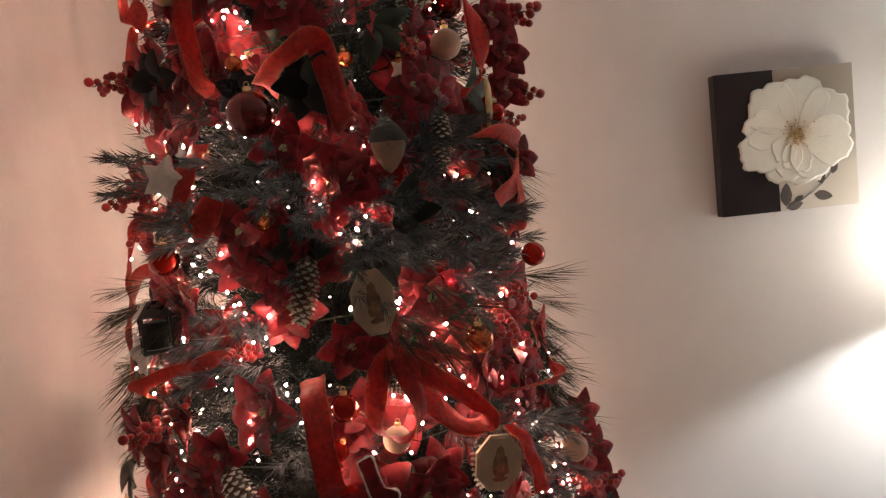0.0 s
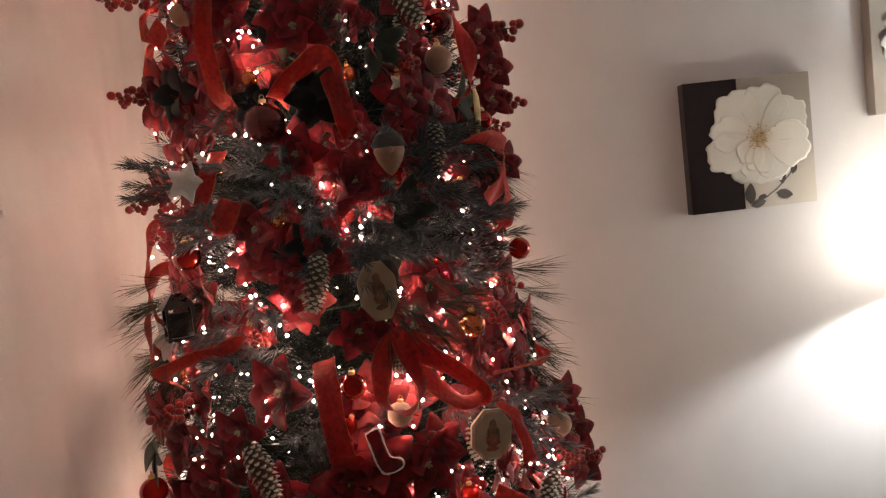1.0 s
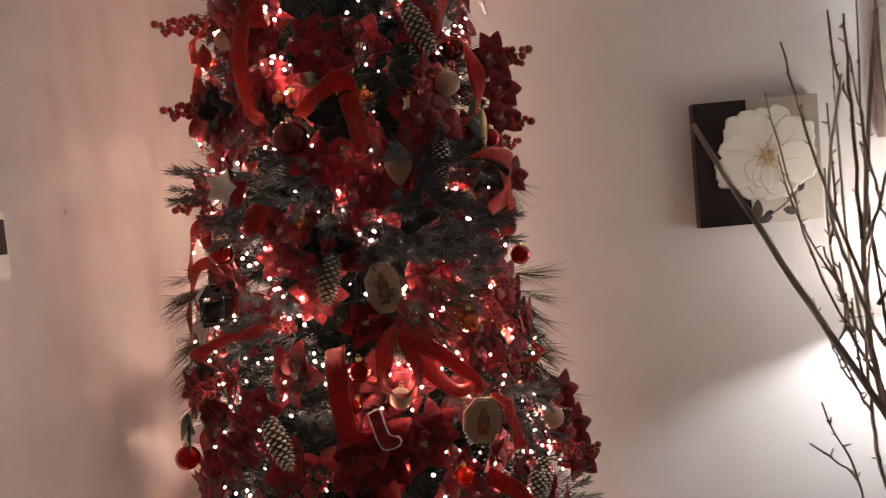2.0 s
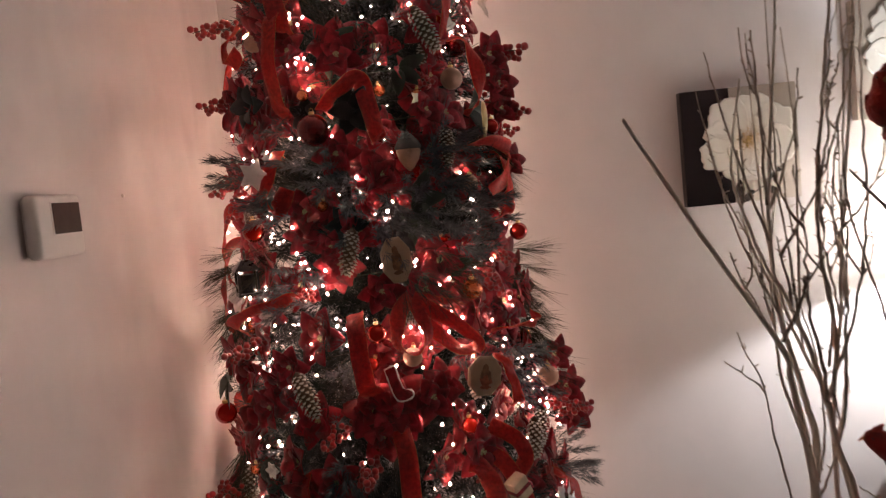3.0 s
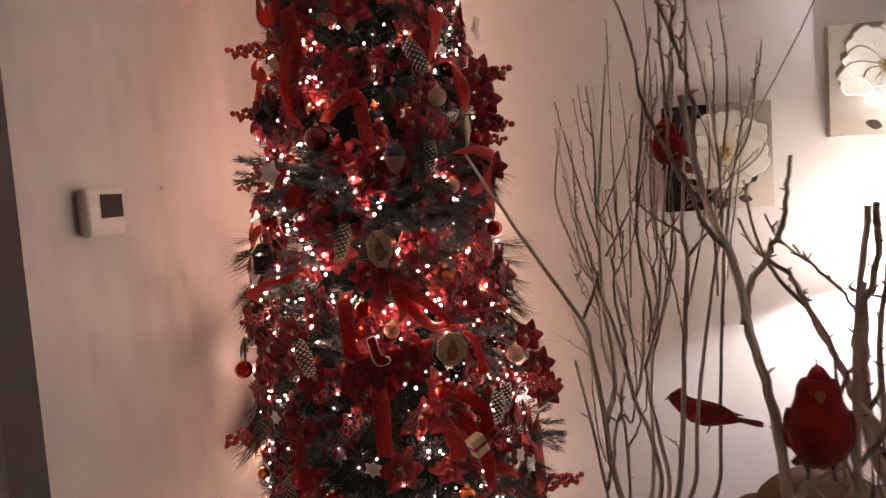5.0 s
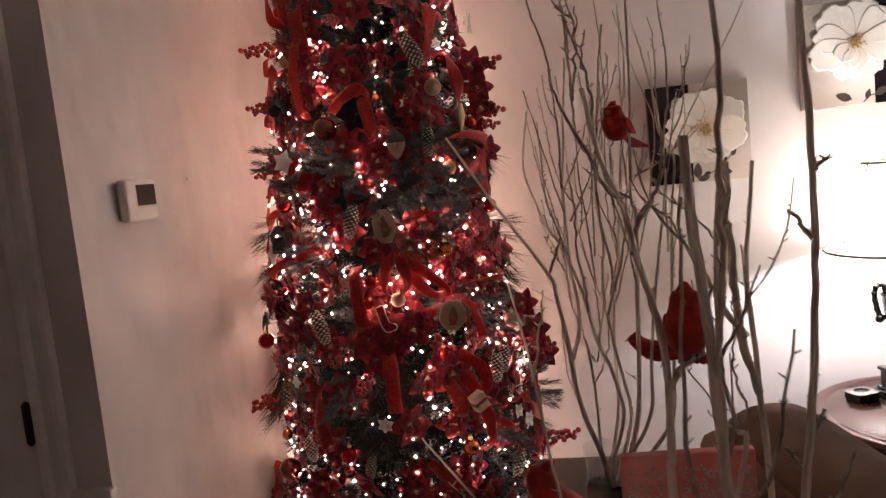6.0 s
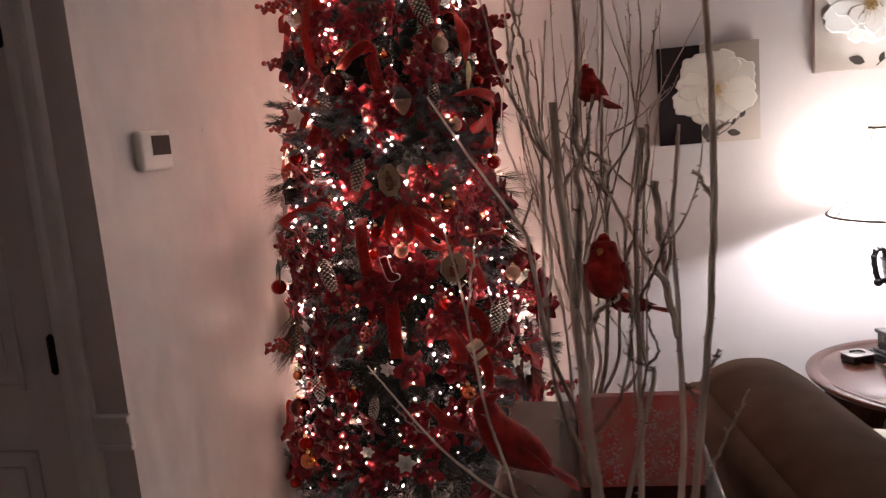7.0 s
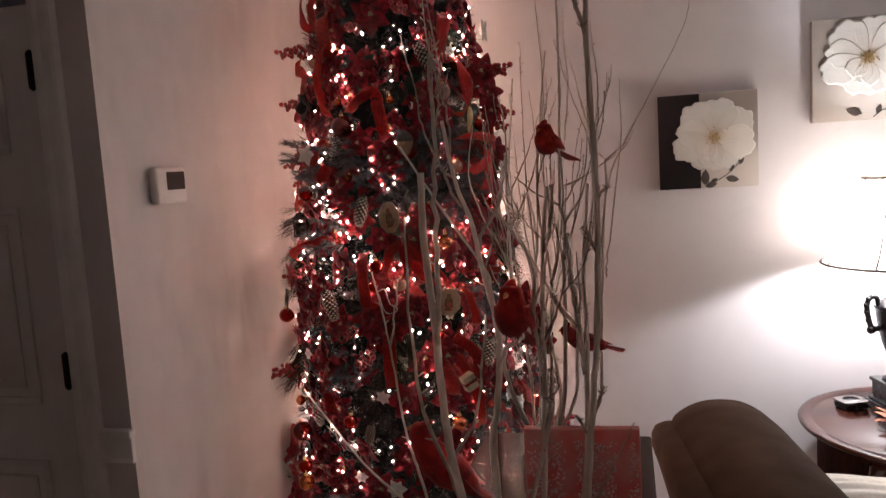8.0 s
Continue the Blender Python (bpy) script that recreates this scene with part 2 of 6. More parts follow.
# plain white, no metal, so sparkle is carried by the colour
M_TINSEL = mat("silver_tinsel", (0.95, 0.92, 0.88), rough=0.3, metal=0.0, vary=0.2)
M_BLACKFELT = mat("black_velvet", (0.008, 0.008, 0.009), rough=0.9, sheen=0.1)
M_GLASS = glass("clear_glass", 0.06)
M_PEACH = mat("peach_petal", (0.68, 0.28, 0.16), rough=0.6, vary=0.2, translucent=0.2)


# ---- builders ----
def finish(name, bm, material, smooth=False):
    me = bpy.data.meshes.new(name)
    bmesh.ops.recalc_face_normals(bm, faces=bm.faces)
    bm.to_mesh(me)
    bm.free()
    for m in (material if isinstance(material, (list, tuple)) else [material]):
        me.materials.append(m)
    if smooth:
        me.polygons.foreach_set("use_smooth", [True] * len(me.polygons))
    return me


def part(name, bm, material, parent, label="", smooth=False):
    me = bm if isinstance(bm, bpy.types.Mesh) else finish(name, bm, material, smooth)
    ob = new(name, me)
    ob.parent = parent
    if label:
        tagged(ob, label)
    return ob


def thing(name, label, category, m=None, group="", kind=""):
    ob = new(name)
    ob.empty_display_size = 0.05
    tagged(ob, label, category, group, kind)
    if m is not None:
        ob.matrix_basis = m
    return ob


def solid(name, bm, material, label, category, kind="", smooth=False, group=""):
    ob = new(name, finish(name, bm, material, smooth))
    return tagged(ob, label, category, group, kind)


def box(x0, x1, y0, y1, z0, z1, bevel=0.0, bm=None, seg=2):
    b = bm or bmesh.new()
    r = bmesh.ops.create_cube(b, size=1)
    vs = r["verts"]
    bmesh.ops.scale(b, vec=(x1 - x0, y1 - y0, z1 - z0), verts=vs)
    bmesh.ops.translate(b, vec=((x0 + x1) / 2, (y0 + y1) / 2, (z0 + z1) / 2), verts=vs)
    if bevel:
        es = list({e for v in vs for e in v.link_edges})
        bmesh.ops.bevel(b, geom=es, offset=bevel, segments=seg, affect="EDGES", profile=0.6)
    return b


def lathe(profile, n=32, bm=None, at=(0, 0, 0)):
    """profile: (radius, z) from the bottom up."""
    b = bm or bmesh.new()
    rings = []
    for r, z in profile:
        if r < 1e-5:
            rings.append([b.verts.new((at[0], at[1], at[2] + z))])
        else:
            rings.append([b.verts.new((at[0] + r * math.cos(2 * math.pi * i / n), at[1] + r * math.sin(2 * math.pi * i / n), at[2] + z)) for i in range(n)])
    for a, c in zip(rings, rings[1:]):
        for i in range(n):
            j = (i + 1) % n
            if len(a) == 1 and len(c) == 1:
                continue
            if len(a) == 1:
                b.faces.new((a[0], c[i], c[j]))
            elif len(c) == 1:
                b.faces.new((a[i], a[j], c[0]))
            else:
                b.faces.new((a[i], a[j], c[j], c[i]))
    return b


def spline(pts, n=6):
    """Catmull-Rom through pts (tuples of any length)."""
    P = [np.array(p, float) for p in pts]
    P = [2 * P[0] - P[1]] + P + [2 * P[-1] - P[-2]]
    out = []
    for k in range(1, len(P) - 2):
        for i in range(n):
            t = i / n
            a, b_, c, d = P[k - 1], P[k], P[k + 1], P[k + 2]
            out.append(0.5 * (2 * b_ + (c - a) * t + (2 * a - 5 * b_ + 4 * c - d) * t * t + (3 * b_ - a - 3 * c + d) * t ** 3))
    out.append(P[-2])
    return out


def tube(path, r0, r1, sides=7, bm=None, knots=0.0, rng=None):
    """A tapered tube along a path of points."""
    b = bm or bmesh.new()
    rng = rng or random
    pts = [Vector(p[:3]) for p in path]
    ref = Vector((0.31, 0.77, 0.2))
    prev = None
    n = len(pts)
    for k, p in enumerate(pts):
        d = (pts[min(k + 1, n - 1)] - pts[max(k - 1, 0)]).normalized()
        u = d.cross(ref).normalized()
        v = d.cross(u)
        r = r0 + (r1 - r0) * k / (n - 1)
        r *= 1 + knots * (rng.random() - 0.35)
        ring = [b.verts.new(p + (u * math.cos(2 * math.pi * i / sides) + v * math.sin(2 * math.pi * i / sides)) * r) for i in range(sides)]
        if prev:
            for i in range(sides):
                b.faces.new((prev[i], prev[(i + 1) % sides], ring[(i + 1) % sides], ring[i]))
        else:
            b.faces.new(list(reversed(ring)))
        prev = ring
    b.faces.new(prev)
    return b


def ball_mesh(r, sub=2, bm=None, at=(0, 0, 0), scale=(1, 1, 1)):
    b = bm or bmesh.new()
    vs = bmesh.ops.create_icosphere(b, subdivisions=sub, radius=r)["verts"]
    bmesh.ops.scale(b, vec=scale, verts=vs)
    bmesh.ops.translate(b, vec=at, verts=vs)
    return b


def slab(outline, depth, bm=None, y=0.0, bulge=0.0):
    """A plate in the xz plane from an outline of (x, z): front at y - depth."""
    b = bm or bmesh.new()
    n = len(outline)
    cx_ = sum(p[0] for p in outline) / n
    cz_ = sum(p[1] for p in outline) / n
    back = [b.verts.new((x, y, z)) for x, z in outline]
    front = [b.verts.new((x, y - depth, z)) for x, z in outline]
    mid = [b.verts.new((cx_ + (x - cx_) * 0.55, y - depth - bulge * 0.8, cz_ + (z - cz_) * 0.55)) for x, z in outline]
    c = b.verts.new((cx_, y - depth - bulge, cz_))
    b.faces.new(back)
    for i in range(n):
        j = (i + 1) % n
        b.faces.new((back[i], back[j], front[j], front[i]))
        b.faces.new((front[i], front[j], mid[j], mid[i]))
        b.faces.new((mid[i], mid[j], c))
    return b


# ---- room ----
X0, YN, H = -0.47, 1.93, 2.44
solid("wall_north", box(X0 - 0.12, 3.5, YN, YN + 0.12, 0, H), M_WALL, "warm white painted plaster wall with two pictures", "wall", "structure")
solid("wall_west", box(X0 - 0.10, X0, 0.515, YN, 0, H), M_WALL_DAPPLE, "warm white painted wall carrying the thermostat", "wall", "structure")
DY = 0.515
b = box(-0.625, X0 - 0.10, DY, 0.635, 0, H)
box(-1.43, -0.625, DY, 0.635, 2.05, H, bm=b)
box(-2.0, -1.43, DY, 0.635, 0, H, bm=b)
solid("wall_hall", b, M_WALL, "painted wall return around the closet door", "wall", "structure")
# unseen walls and ceiling added to close the room and bounce lamp light
solid("wall_hall_west", box(-2.12, -2.0, -1.8, 0.635, 0, H), M_WALL, "unseen painted wall closing off the hall", "wall", "structure")
solid("wall_south", box(-2.12, 3.5, -1.92, -1.8, 0, H), M_WALL, "unseen painted wall behind the walk, added for bounce light", "wall", "structure")
solid("wall_east", box(3.5, 3.62, -1.92, YN + 0.12, 0, H), M_WALL, "unseen painted wall at the far end, added for bounce light", "wall", "structure")
solid("floor", box(-2.12, 3.62, -2.72, YN + 0.12, -0.1, 0), M_FLOOR, "beige wall-to-wall carpet", "floor", "structure")
solid("ceiling", box(-2.12, 3.62, -2.72, YN + 0.12, H, H + 0.1), M_CEIL, "unseen white ceiling, added for bounce light", "ceiling", "structure")


def baseboard(x0, x1, y0, y1):
    b = box(x0, x1, y0, y1, 0, 0.118)
    box(x0, x1, y0 + (0.004 if x1 - x0 > y1 - y0 else 0), y1, 0.118, 0.146, bevel=0.004, bm=b)
    return solid("baseboard", b, M_TRIM, "white painted moulded baseboard", "baseboard", "structure")


baseboard(X0 + 0.015, 3.5, YN - 0.015, YN)
baseboard(X0, X0 + 0.015, 0.60, YN - 0.015)

# closet door, its casing, hinges and the rail on the return
door = thing("door_1", "white panelled closet door, closed, in shade", "door", kind="structure")
b = box(-1.425, -0.645, DY + 0.02, DY + 0.055, 0.008, 2.035, bevel=0.003)
part("leaf", b, M_DOOR, door)
for zx in ((0.18, 0.82), (0.98, 1.52), (1.66, 1.92)):
    for xx in ((-1.32, -1.08), (-0.99, -0.755)):
        pm = bmesh.new()
        for a_, b2, c_, d_ in ((xx[0], xx[1], zx[0], zx[0] + 0.02), (xx[0], xx[1], zx[1] - 0.02, zx[1]),
                               (xx[0], xx[0] + 0.02, zx[0] + 0.02, zx[1] - 0.02), (xx[1] - 0.02, xx[1], zx[0] + 0.02, zx[1] - 0.02)):
            box(a_, b2, DY + 0.010, DY + 0.02, c_, d_, bevel=0.004, bm=pm)
        box(xx[0] + 0.045, xx[1] - 0.045, DY + 0.012, DY + 0.02, zx[0] + 0.045, zx[1] - 0.045, bevel=0.005, bm=pm)
        part("panel", pm, M_DOOR, door)
for z in (0.28, 1.075, 1.867):
    hb = box(-0.667, -0.648, DY + 0.004, DY + 0.02, z - 0.046, z + 0.046, bevel=0.002)
    for q in (-0.046, 0.046):
        ball_mesh(0.0075, 1, hb, (-0.657, DY + 0.008, z + q))
    tube([(-0.657, DY + 0.006, z - 0.046), (-0.657, DY + 0.006, z), (-0.657, DY + 0.006, z + 0.046)], 0.0065, 0.0065, 8, hb)
    part("hinge", hb, M_BRONZE, door, "dark bronze hinge")
cb = bmesh.new()
prof = [(-0.632, 0.0), (-0.632, -0.010), (-0.626, -0.016), (-0.612, -0.018), (-0.600, -0.014), (-0.588, -0.017), (-0.572, -0.022), (-0.560, -0.020), (-0.556, -0.012), (-0.556, 0.0)]
lo = [cb.verts.new((x, DY + y, 0.0)) for x, y in prof]
hi = [cb.verts.new((x, DY + y, 2.06)) for x, y in prof]
for i in range(len(prof) - 1):
    cb.faces.new((lo[i], lo[i + 1], hi[i + 1], hi[i]))
cb.faces.new(lo)
cb.faces.new(hi)
solid("trim_casing", cb, M_TRIM, "white moulded door casing", "trim", "structure")
rb = box(-0.556, X0 + 0.006, DY - 0.014, DY, 0.840, 0.920, bevel=0.003)
box(-0.556, X0 + 0.010, DY - 0.024, DY, 0.904, 0.924, bevel=0.004, bm=rb)
box(-0.556, X0 + 0.008, DY - 0.019, DY, 0.834, 0.848, bevel=0.003, bm=rb)
solid("trim_chair_rail", rb, M_TRIM, "short white chair rail on the wall return", "trim", "structure")

# thermostat
th = thing("thermostat", "ivory plastic wall thermostat with a dark display", "thermostat", pose(X0, 0.745, 1.552, 0, 0, 90))
part("base_plate", box(-0.046, 0.084, -0.005, 0, -0.046, 0.046, bevel=0.002), M_PLASTIC, th)
part("housing", box(-0.054, 0.090, -0.030, -0.005, -0.052, 0.052, bevel=0.0115, seg=5), M_PLASTIC, th, smooth=True)
part("display", box(-0.010, 0.078, -0.0325, -0.0295, -0.013, 0.038, bevel=0.001), M_SCREEN, th)
part("display_frame", box(-0.013, 0.080, -0.0315, -0.0295, -0.016, 0.041, bevel=0.001), M_PLASTIC, th)
# small dome added for a pale spot on the wall
nb = lathe([(0, 0), (0.004, 0.001), (0.0042, 0.003), (0.0034, 0.005), (0, 0.0062)], 10)
cap = solid("nail_cap", nb, M_PLASTIC, "small pale dome on the wall", "nail cap", smooth=True)
cap.matrix_basis = pose(X0, 1.069, 1.601, 0, 90, 0)


# ---- pictures ----
def petal_outline(w, h, n=48, seed=0):
    """A broad rounded petal from its base upward, its rim softly lobed."""
    rng = random.Random(seed)
    ph, qh, lean = rng.random() * 6, rng.random() * 6, rng.uniform(-0.08, 0.08)
    out = []
    for i in range(n):
        a = 2 * math.pi * i / n
        ux, uz = math.sin(a), -math.cos(a)
        z = (uz + 1) / 2
        wd = w * min(1.0, 0.12 + 1.15 * z ** 0.62)
        rim = 1 + (0.030 * math.sin(6 * a + ph) + 0.022 * math.sin(11 * a + qh) + 0.010 * math.sin(19 * a + ph)) * z
        out.append((ux * wd / 2 * rim + lean * w * z, z * h * rim))
    return out


def petal_relief(outline, lift, curl, seed):
    """A petal as a thick impasto sheet: cupped, folded along its length, its rim turned forward."""
    b, n = bmesh.new(), len(outline)
    rng = random.Random(seed)
    ph = rng.random() * 6
    top = max(z for x, z in outline)
    c = (0.0, top * 0.30)
    rings = []
    for f in (1.0, 0.93, 0.8, 0.6, 0.35):
        ring = []
        for x, z in outline:
            px, pz = c[0] + (x - c[0]) * f, c[1] + (z - c[1]) * f
            a = math.atan2(px, max(pz, 1e-4))
            y = -0.0006 - curl * (f ** 3) * max(0, pz / top) - lift * 0.5 * (1 + math.sin(7 * a + ph)) * f * max(0, pz / top)
            ring.append(b.verts.new((px, y, pz)))
        rings.append(ring)
    back = [b.verts.new((v.co.x, 0.0, v.co.z)) for v in rings[0]]
    mid = b.verts.new((c[0], -0.0006, c[1]))
    b.faces.new(back)
    for i in range(n):
        j = (i + 1) % n
        b.faces.new((back[i], back[j], rings[0][j], rings[0][i]))
        for r0_, r1_ in zip(rings, rings[1:]):
            b.faces.new((r0_[i], r0_[j], r1_[j], r1_[i]))
        b.faces.new((rings[-1][i], rings[-1][j], mid))
    return b


# angle, width, height, layer
PETALS = ((178, 0.95, 0.84, 0), (148, 0.80, 0.86, 0), (-155, 0.78, 0.88, 0), (12, 0.98, 0.97, 1), (58, 0.92, 1.02, 2), (-42, 0.98, 1.02, 2), (-112, 0.80, 1.06, 3),
          (-78, 0.72, 0.92, 2), (100, 0.92, 0.98, 3), (-135, 0.50, 0.55, 4), (196, 0.40, 0.62, 4), (172, 0.42, 0.66, 5))


def picture(name, label, at, size, bands, flower, sprig):
    """bands: (x0, x1, z0, z1, material) as fractions. flower: centre and reach as fractions."""
    ob = thing(name, label, "picture", pose(*at))
    D = 0.036
    part("canvas", box(0, size, -D, 0, 0, size, bevel=0.003), bands[0][4], ob)
    for k, (x0, x1, z0, z1, m_) in enumerate(bands):
        e = 0.0006
        part("painted_ground", box(x0 * size + e, x1 * size - e, -D - 0.0012 - 0.0002 * k, -D - 0.0002, z0 * size + e, z1 * size - e), m_, ob)
    fx, fz, reach = flower
    R_ = reach * size
    for k, (ang, w, h, layer) in enumerate(PETALS):
        seed = k + int(at[0] * 10)
        m_ = pose(fx * size, -D - 0.0018 - 0.0005 * layer - 0.00006 * k, fz * size, 0, ang, 0)
        back_ = m_.inverted()
        o_ = petal_outline(w * R_, h * R_, seed=seed)
        pb = petal_relief(o_, 0.0012, 0.0022, seed)
        for v in pb.verts:
            q = m_ @ v.co
            q.x, q.z = min(max(q.x, 0.002), size - 0.002), min(max(q.z, 0.002), size - 0.002)
            v.co = back_ @ q
        part("petal", pb, M_PETAL, ob, smooth=True).matrix_basis = m_
    sb = bmesh.new()
    for k in range(170):
        a, r = random.uniform(0, 6.28), abs(random.gauss(0, 0.042)) * size
        ball_mesh(random.uniform(0.0012, 0.0028), 1, sb, (fx * size + r * math.cos(a), -D - 0.0062, fz * size + r * math.sin(a)))
    tagged(part("stamen", sb, M_STAMEN, ob), kind="stuff")
    lb = bmesh.new()
    tube([(x * size, -D - 0.002, z * size) for x, z in sprig[0]], 0.0022, 0.0012, 5, lb)
    for x, z, ang, ln in sprig[1]:
        o = [(0, 0), (0.22, 0.25), (0.26, 0.5), (0.16, 0.8), (0, 1), (-0.16, 0.8), (-0.26, 0.5), (-0.22, 0.25)]
        l1 = slab([(px * ln * size, pz * ln * size) for px, pz in o], 0.0006)
        bmesh.ops.rotate(l1, verts=l1.verts, cent=(0, 0, 0), matrix=Matrix.Rotation(radians(ang), 3, "Y"))
        bmesh.ops.translate(l1, verts=l1.verts, vec=(x * size, -D - 0.0020, z * size))
        part("painted_leaf", l1, M_PLEAF, ob)
    part("painted_stem", lb, M_PLEAF, ob)
    return ob


picture("canvas_picture", "square canvas print of a white flower on black and taupe", (0.941, YN, 1.412), 0.358,
        [(0, 0.42, 0, 1, M_CANVAS), (0.42, 1, 0, 1, M_GROUND)], (0.565, 0.535, 0.42),
        ([(0.47, 0.02), (0.58, 0.07), (0.68, 0.13), (0.78, 0.22), (0.83, 0.28)], [(0.73, 0.16, -4, 0.13), (0.81, 0.23, 22, 0.10), (0.67, 0.10, 102, 0.14), (0.52, 0.06, 62, 0.08), (0.46, 0.03, 4, 0.17), (0.46, 0.02, 78, 0.13)]))
picture("canvas_picture", "square canvas print of a white flower, taupe with a black edge", (1.486, YN, 1.630), 0.367,
        [(0, 0.66, 0, 1, M_GROUND), (0.66, 1, 0, 1, M_CANVAS)], (0.50, 0.60, 0.42),
        ([(0.55, 0.02), (0.62, 0.08), (0.70, 0.10), (0.80, 0.14)], [(0.45, 0.06, -70, 0.16), (0.66, 0.08, 60, 0.14), (0.58, 0.05, 20, 0.1)]))


# ---- side table, lamp and small things on it ----
TX, TY, TT = 1.768, 1.515, 0.63
table = thing("side_table", "round dark mahogany side table with a moulded edge", "table", pose(TX, TY, 0))
part("tabletop", lathe([(0, TT - 0.030), (0.375, TT - 0.030), (0.388, TT - 0.026), (0.392, TT - 0.020), (0.400, TT - 0.018), (0.410, TT - 0.012), (0.412, TT - 0.006), (0.408, TT - 0.001), (0.396, TT), (0.372, TT - 0.0005), (0.368, TT - 0.003), (0.364, TT - 0.001), (0, TT)], 72), M_MAHOG, table, smooth=True)
part("apron", lathe([(0.30, TT - 0.27), (0.345, TT - 0.265), (0.356, TT - 0.255), (0.358, TT - 0.24), (0.352, TT - 0.23), (0.352, TT - 0.055), (0.365, TT - 0.031), (0.0, TT - 0.0305)], 64), M_MAHOG_SHADED, table, smooth=True)
for a in (45, 135, 225, 315):
    ca, sa = math.cos(radians(a)), math.sin(radians(a))
    path = spline([(0.33 * ca, 0.33 * sa, TT - 0.05), (0.36 * ca, 0.36 * sa, TT - 0.18), (0.30 * ca, 0.30 * sa, 0.28), (0.31 * ca, 0.31 * sa, 0.06), (0.36 * ca, 0.36 * sa, 0.012)], 6)
    part("leg", tube(path, 0.034, 0.016, 12), M_MAHOG, table, smooth=True)

lamp = thing("table_lamp", "black urn table lamp with a lit cream bell shade", "lamp", pose(LAMP_X, LAMP_Y, TT, 0, 0, 12))
lb = box(-0.078, 0.078, -0.078, 0.078, 0, 0.022, bevel=0.004)
box(-0.070, 0.070, -0.070, 0.070, 0.022, 0.034, bevel=0.006, bm=lb)
box(-0.060, 0.060, -0.060, 0.060, 0.034, 0.088, bevel=0.004, bm=lb)
box(-0.067, 0.067, -0.067, 0.067, 0.088, 0.102, bevel=0.005, bm=lb)
part("plinth", lb, M_BLACK, lamp)
urn = [(0, 0.102), (0.048, 0.102), (0.050, 0.108), (0.040, 0.114), (0.030, 0.122), (0.024, 0.135), (0.026, 0.148), (0.034, 0.152), (0.030, 0.158), (0.026, 0.166), (0.036, 0.19), (0.052, 0.235), (0.064, 0.285), (0.071, 0.33), (0.073, 0.352), (0.078, 0.356), (0.078, 0.364), (0.070, 0.368), (0.060, 0.378), (0.040, 0.392), (0.026, 0.398), (0.030, 0.404), (0.030, 0.412), (0.020, 0.416), (0.012, 0.424), (0, 0.424)]
part("urn", lathe(urn, 40), M_BLACK, lamp, smooth=True)
for s in (-1, 1):
    path = spline([(s * 0.066, 0, 0.285), (s * 0.092, 0, 0.29), (s * 0.104, 0, 0.33), (s * 0.108, 0, 0.37), (s * 0.096, 0, 0.395), (s * 0.076, 0, 0.392), (s * 0.070, 0, 0.366)], 6)
    hb = tube(path, 0.0095, 0.0085, 9)
    ball_mesh(0.015, 2, hb, (s * 0.094, 0, 0.282))
    for k in range(5):
        q = path[10 + 4 * k]
        ball_mesh(0.011, 1, hb, (q[0] * 1.02, 0, q[2]))
    part("handle", hb, M_BLACK, lamp, smooth=True)
part("neck", lathe([(0, 0.42), (0.0085, 0.42), (0.0085, 0.50), (0.016, 0.505), (0.018, 0.55), (0.012, 0.56), (0, 0.56)], 16), M_BRASS, lamp, smooth=True)
hp = tube(spline([(0.018, 0, 0.545), (0.05, 0, 0.62), (0.055, 0, 0.70), (0.03, 0, 0.78), (0, 0, 0.797)], 6), 0.0015, 0.0015, 6)
tube(spline([(-0.018, 0, 0.545), (-0.05, 0, 0.62), (-0.055, 0, 0.70), (-0.03, 0, 0.78), (0, 0, 0.797)], 6), 0.0015, 0.0015, 6, hp)
tube([(-0.108, 0, 0.797), (0, 0, 0.797), (0.108, 0, 0.797)], 0.0016, 0.0016, 6, hp)
tube([(0, -0.108, 0.797), (0, 0, 0.797), (0, 0.108, 0.797)], 0.0016, 0.0016, 6, hp)
part("harp", hp, M_BRASS, lamp)
part("finial", lathe([(0, 0.798), (0.006, 0.798), (0.004, 0.806), (0.009, 0.812), (0.011, 0.822), (0.007, 0.832), (0.010, 0.836), (0.010, 0.841), (0, 0.843)], 14), M_BRONZE, lamp, smooth=True)
S0, S1 = 0.512, 0.800
sp = spline([(0.238, S0), (0.190, S0 + 0.06), (0.150, S0 + 0.15), (0.122, S0 + 0.24), (0.110, S1)], 5)
shb = lathe([(r, z) for r, z in sp], 56)
for v in shb.verts:
    a = math.atan2(v.co.y, v.co.x)
    k = 1 - 0.016 * abs(math.sin(4 * a))
    v.co.x, v.co.y = v.co.x * k, v.co.y * k
shade = part("shade", shb, M_SHADE, lamp, "cream fabric bell shade glowing from within", smooth=True)
for r, z in ((0.238, S0), (0.110, S1)):
    ring = [(r * math.cos(2 * math.pi * i / 48), r * math.sin(2 * math.pi * i / 48), z) for i in range(49)]
    part("rim", tube(ring, 0.0046, 0.0046, 6), M_PIPING, shade)
for k in range(8):
    a = math.pi / 4 * k
    part("seam", tube([((r + 0.001) * math.cos(a), (r + 0.001) * math.sin(a), z) for r, z in sp], 0.0028, 0.0028, 5), M_PIPING, shade)

tray = thing("trinket_dish", "small square chrome ashtray dish with a dark hollow", "dish", pose(1.552, 1.668, TT, 0, 0, 22) @ Matrix.Scale(0.82, 4))
part("foot", box(-0.050, 0.050, -0.042, 0.042, 0, 0.024, bevel=0.006), M_BLACK, tray)
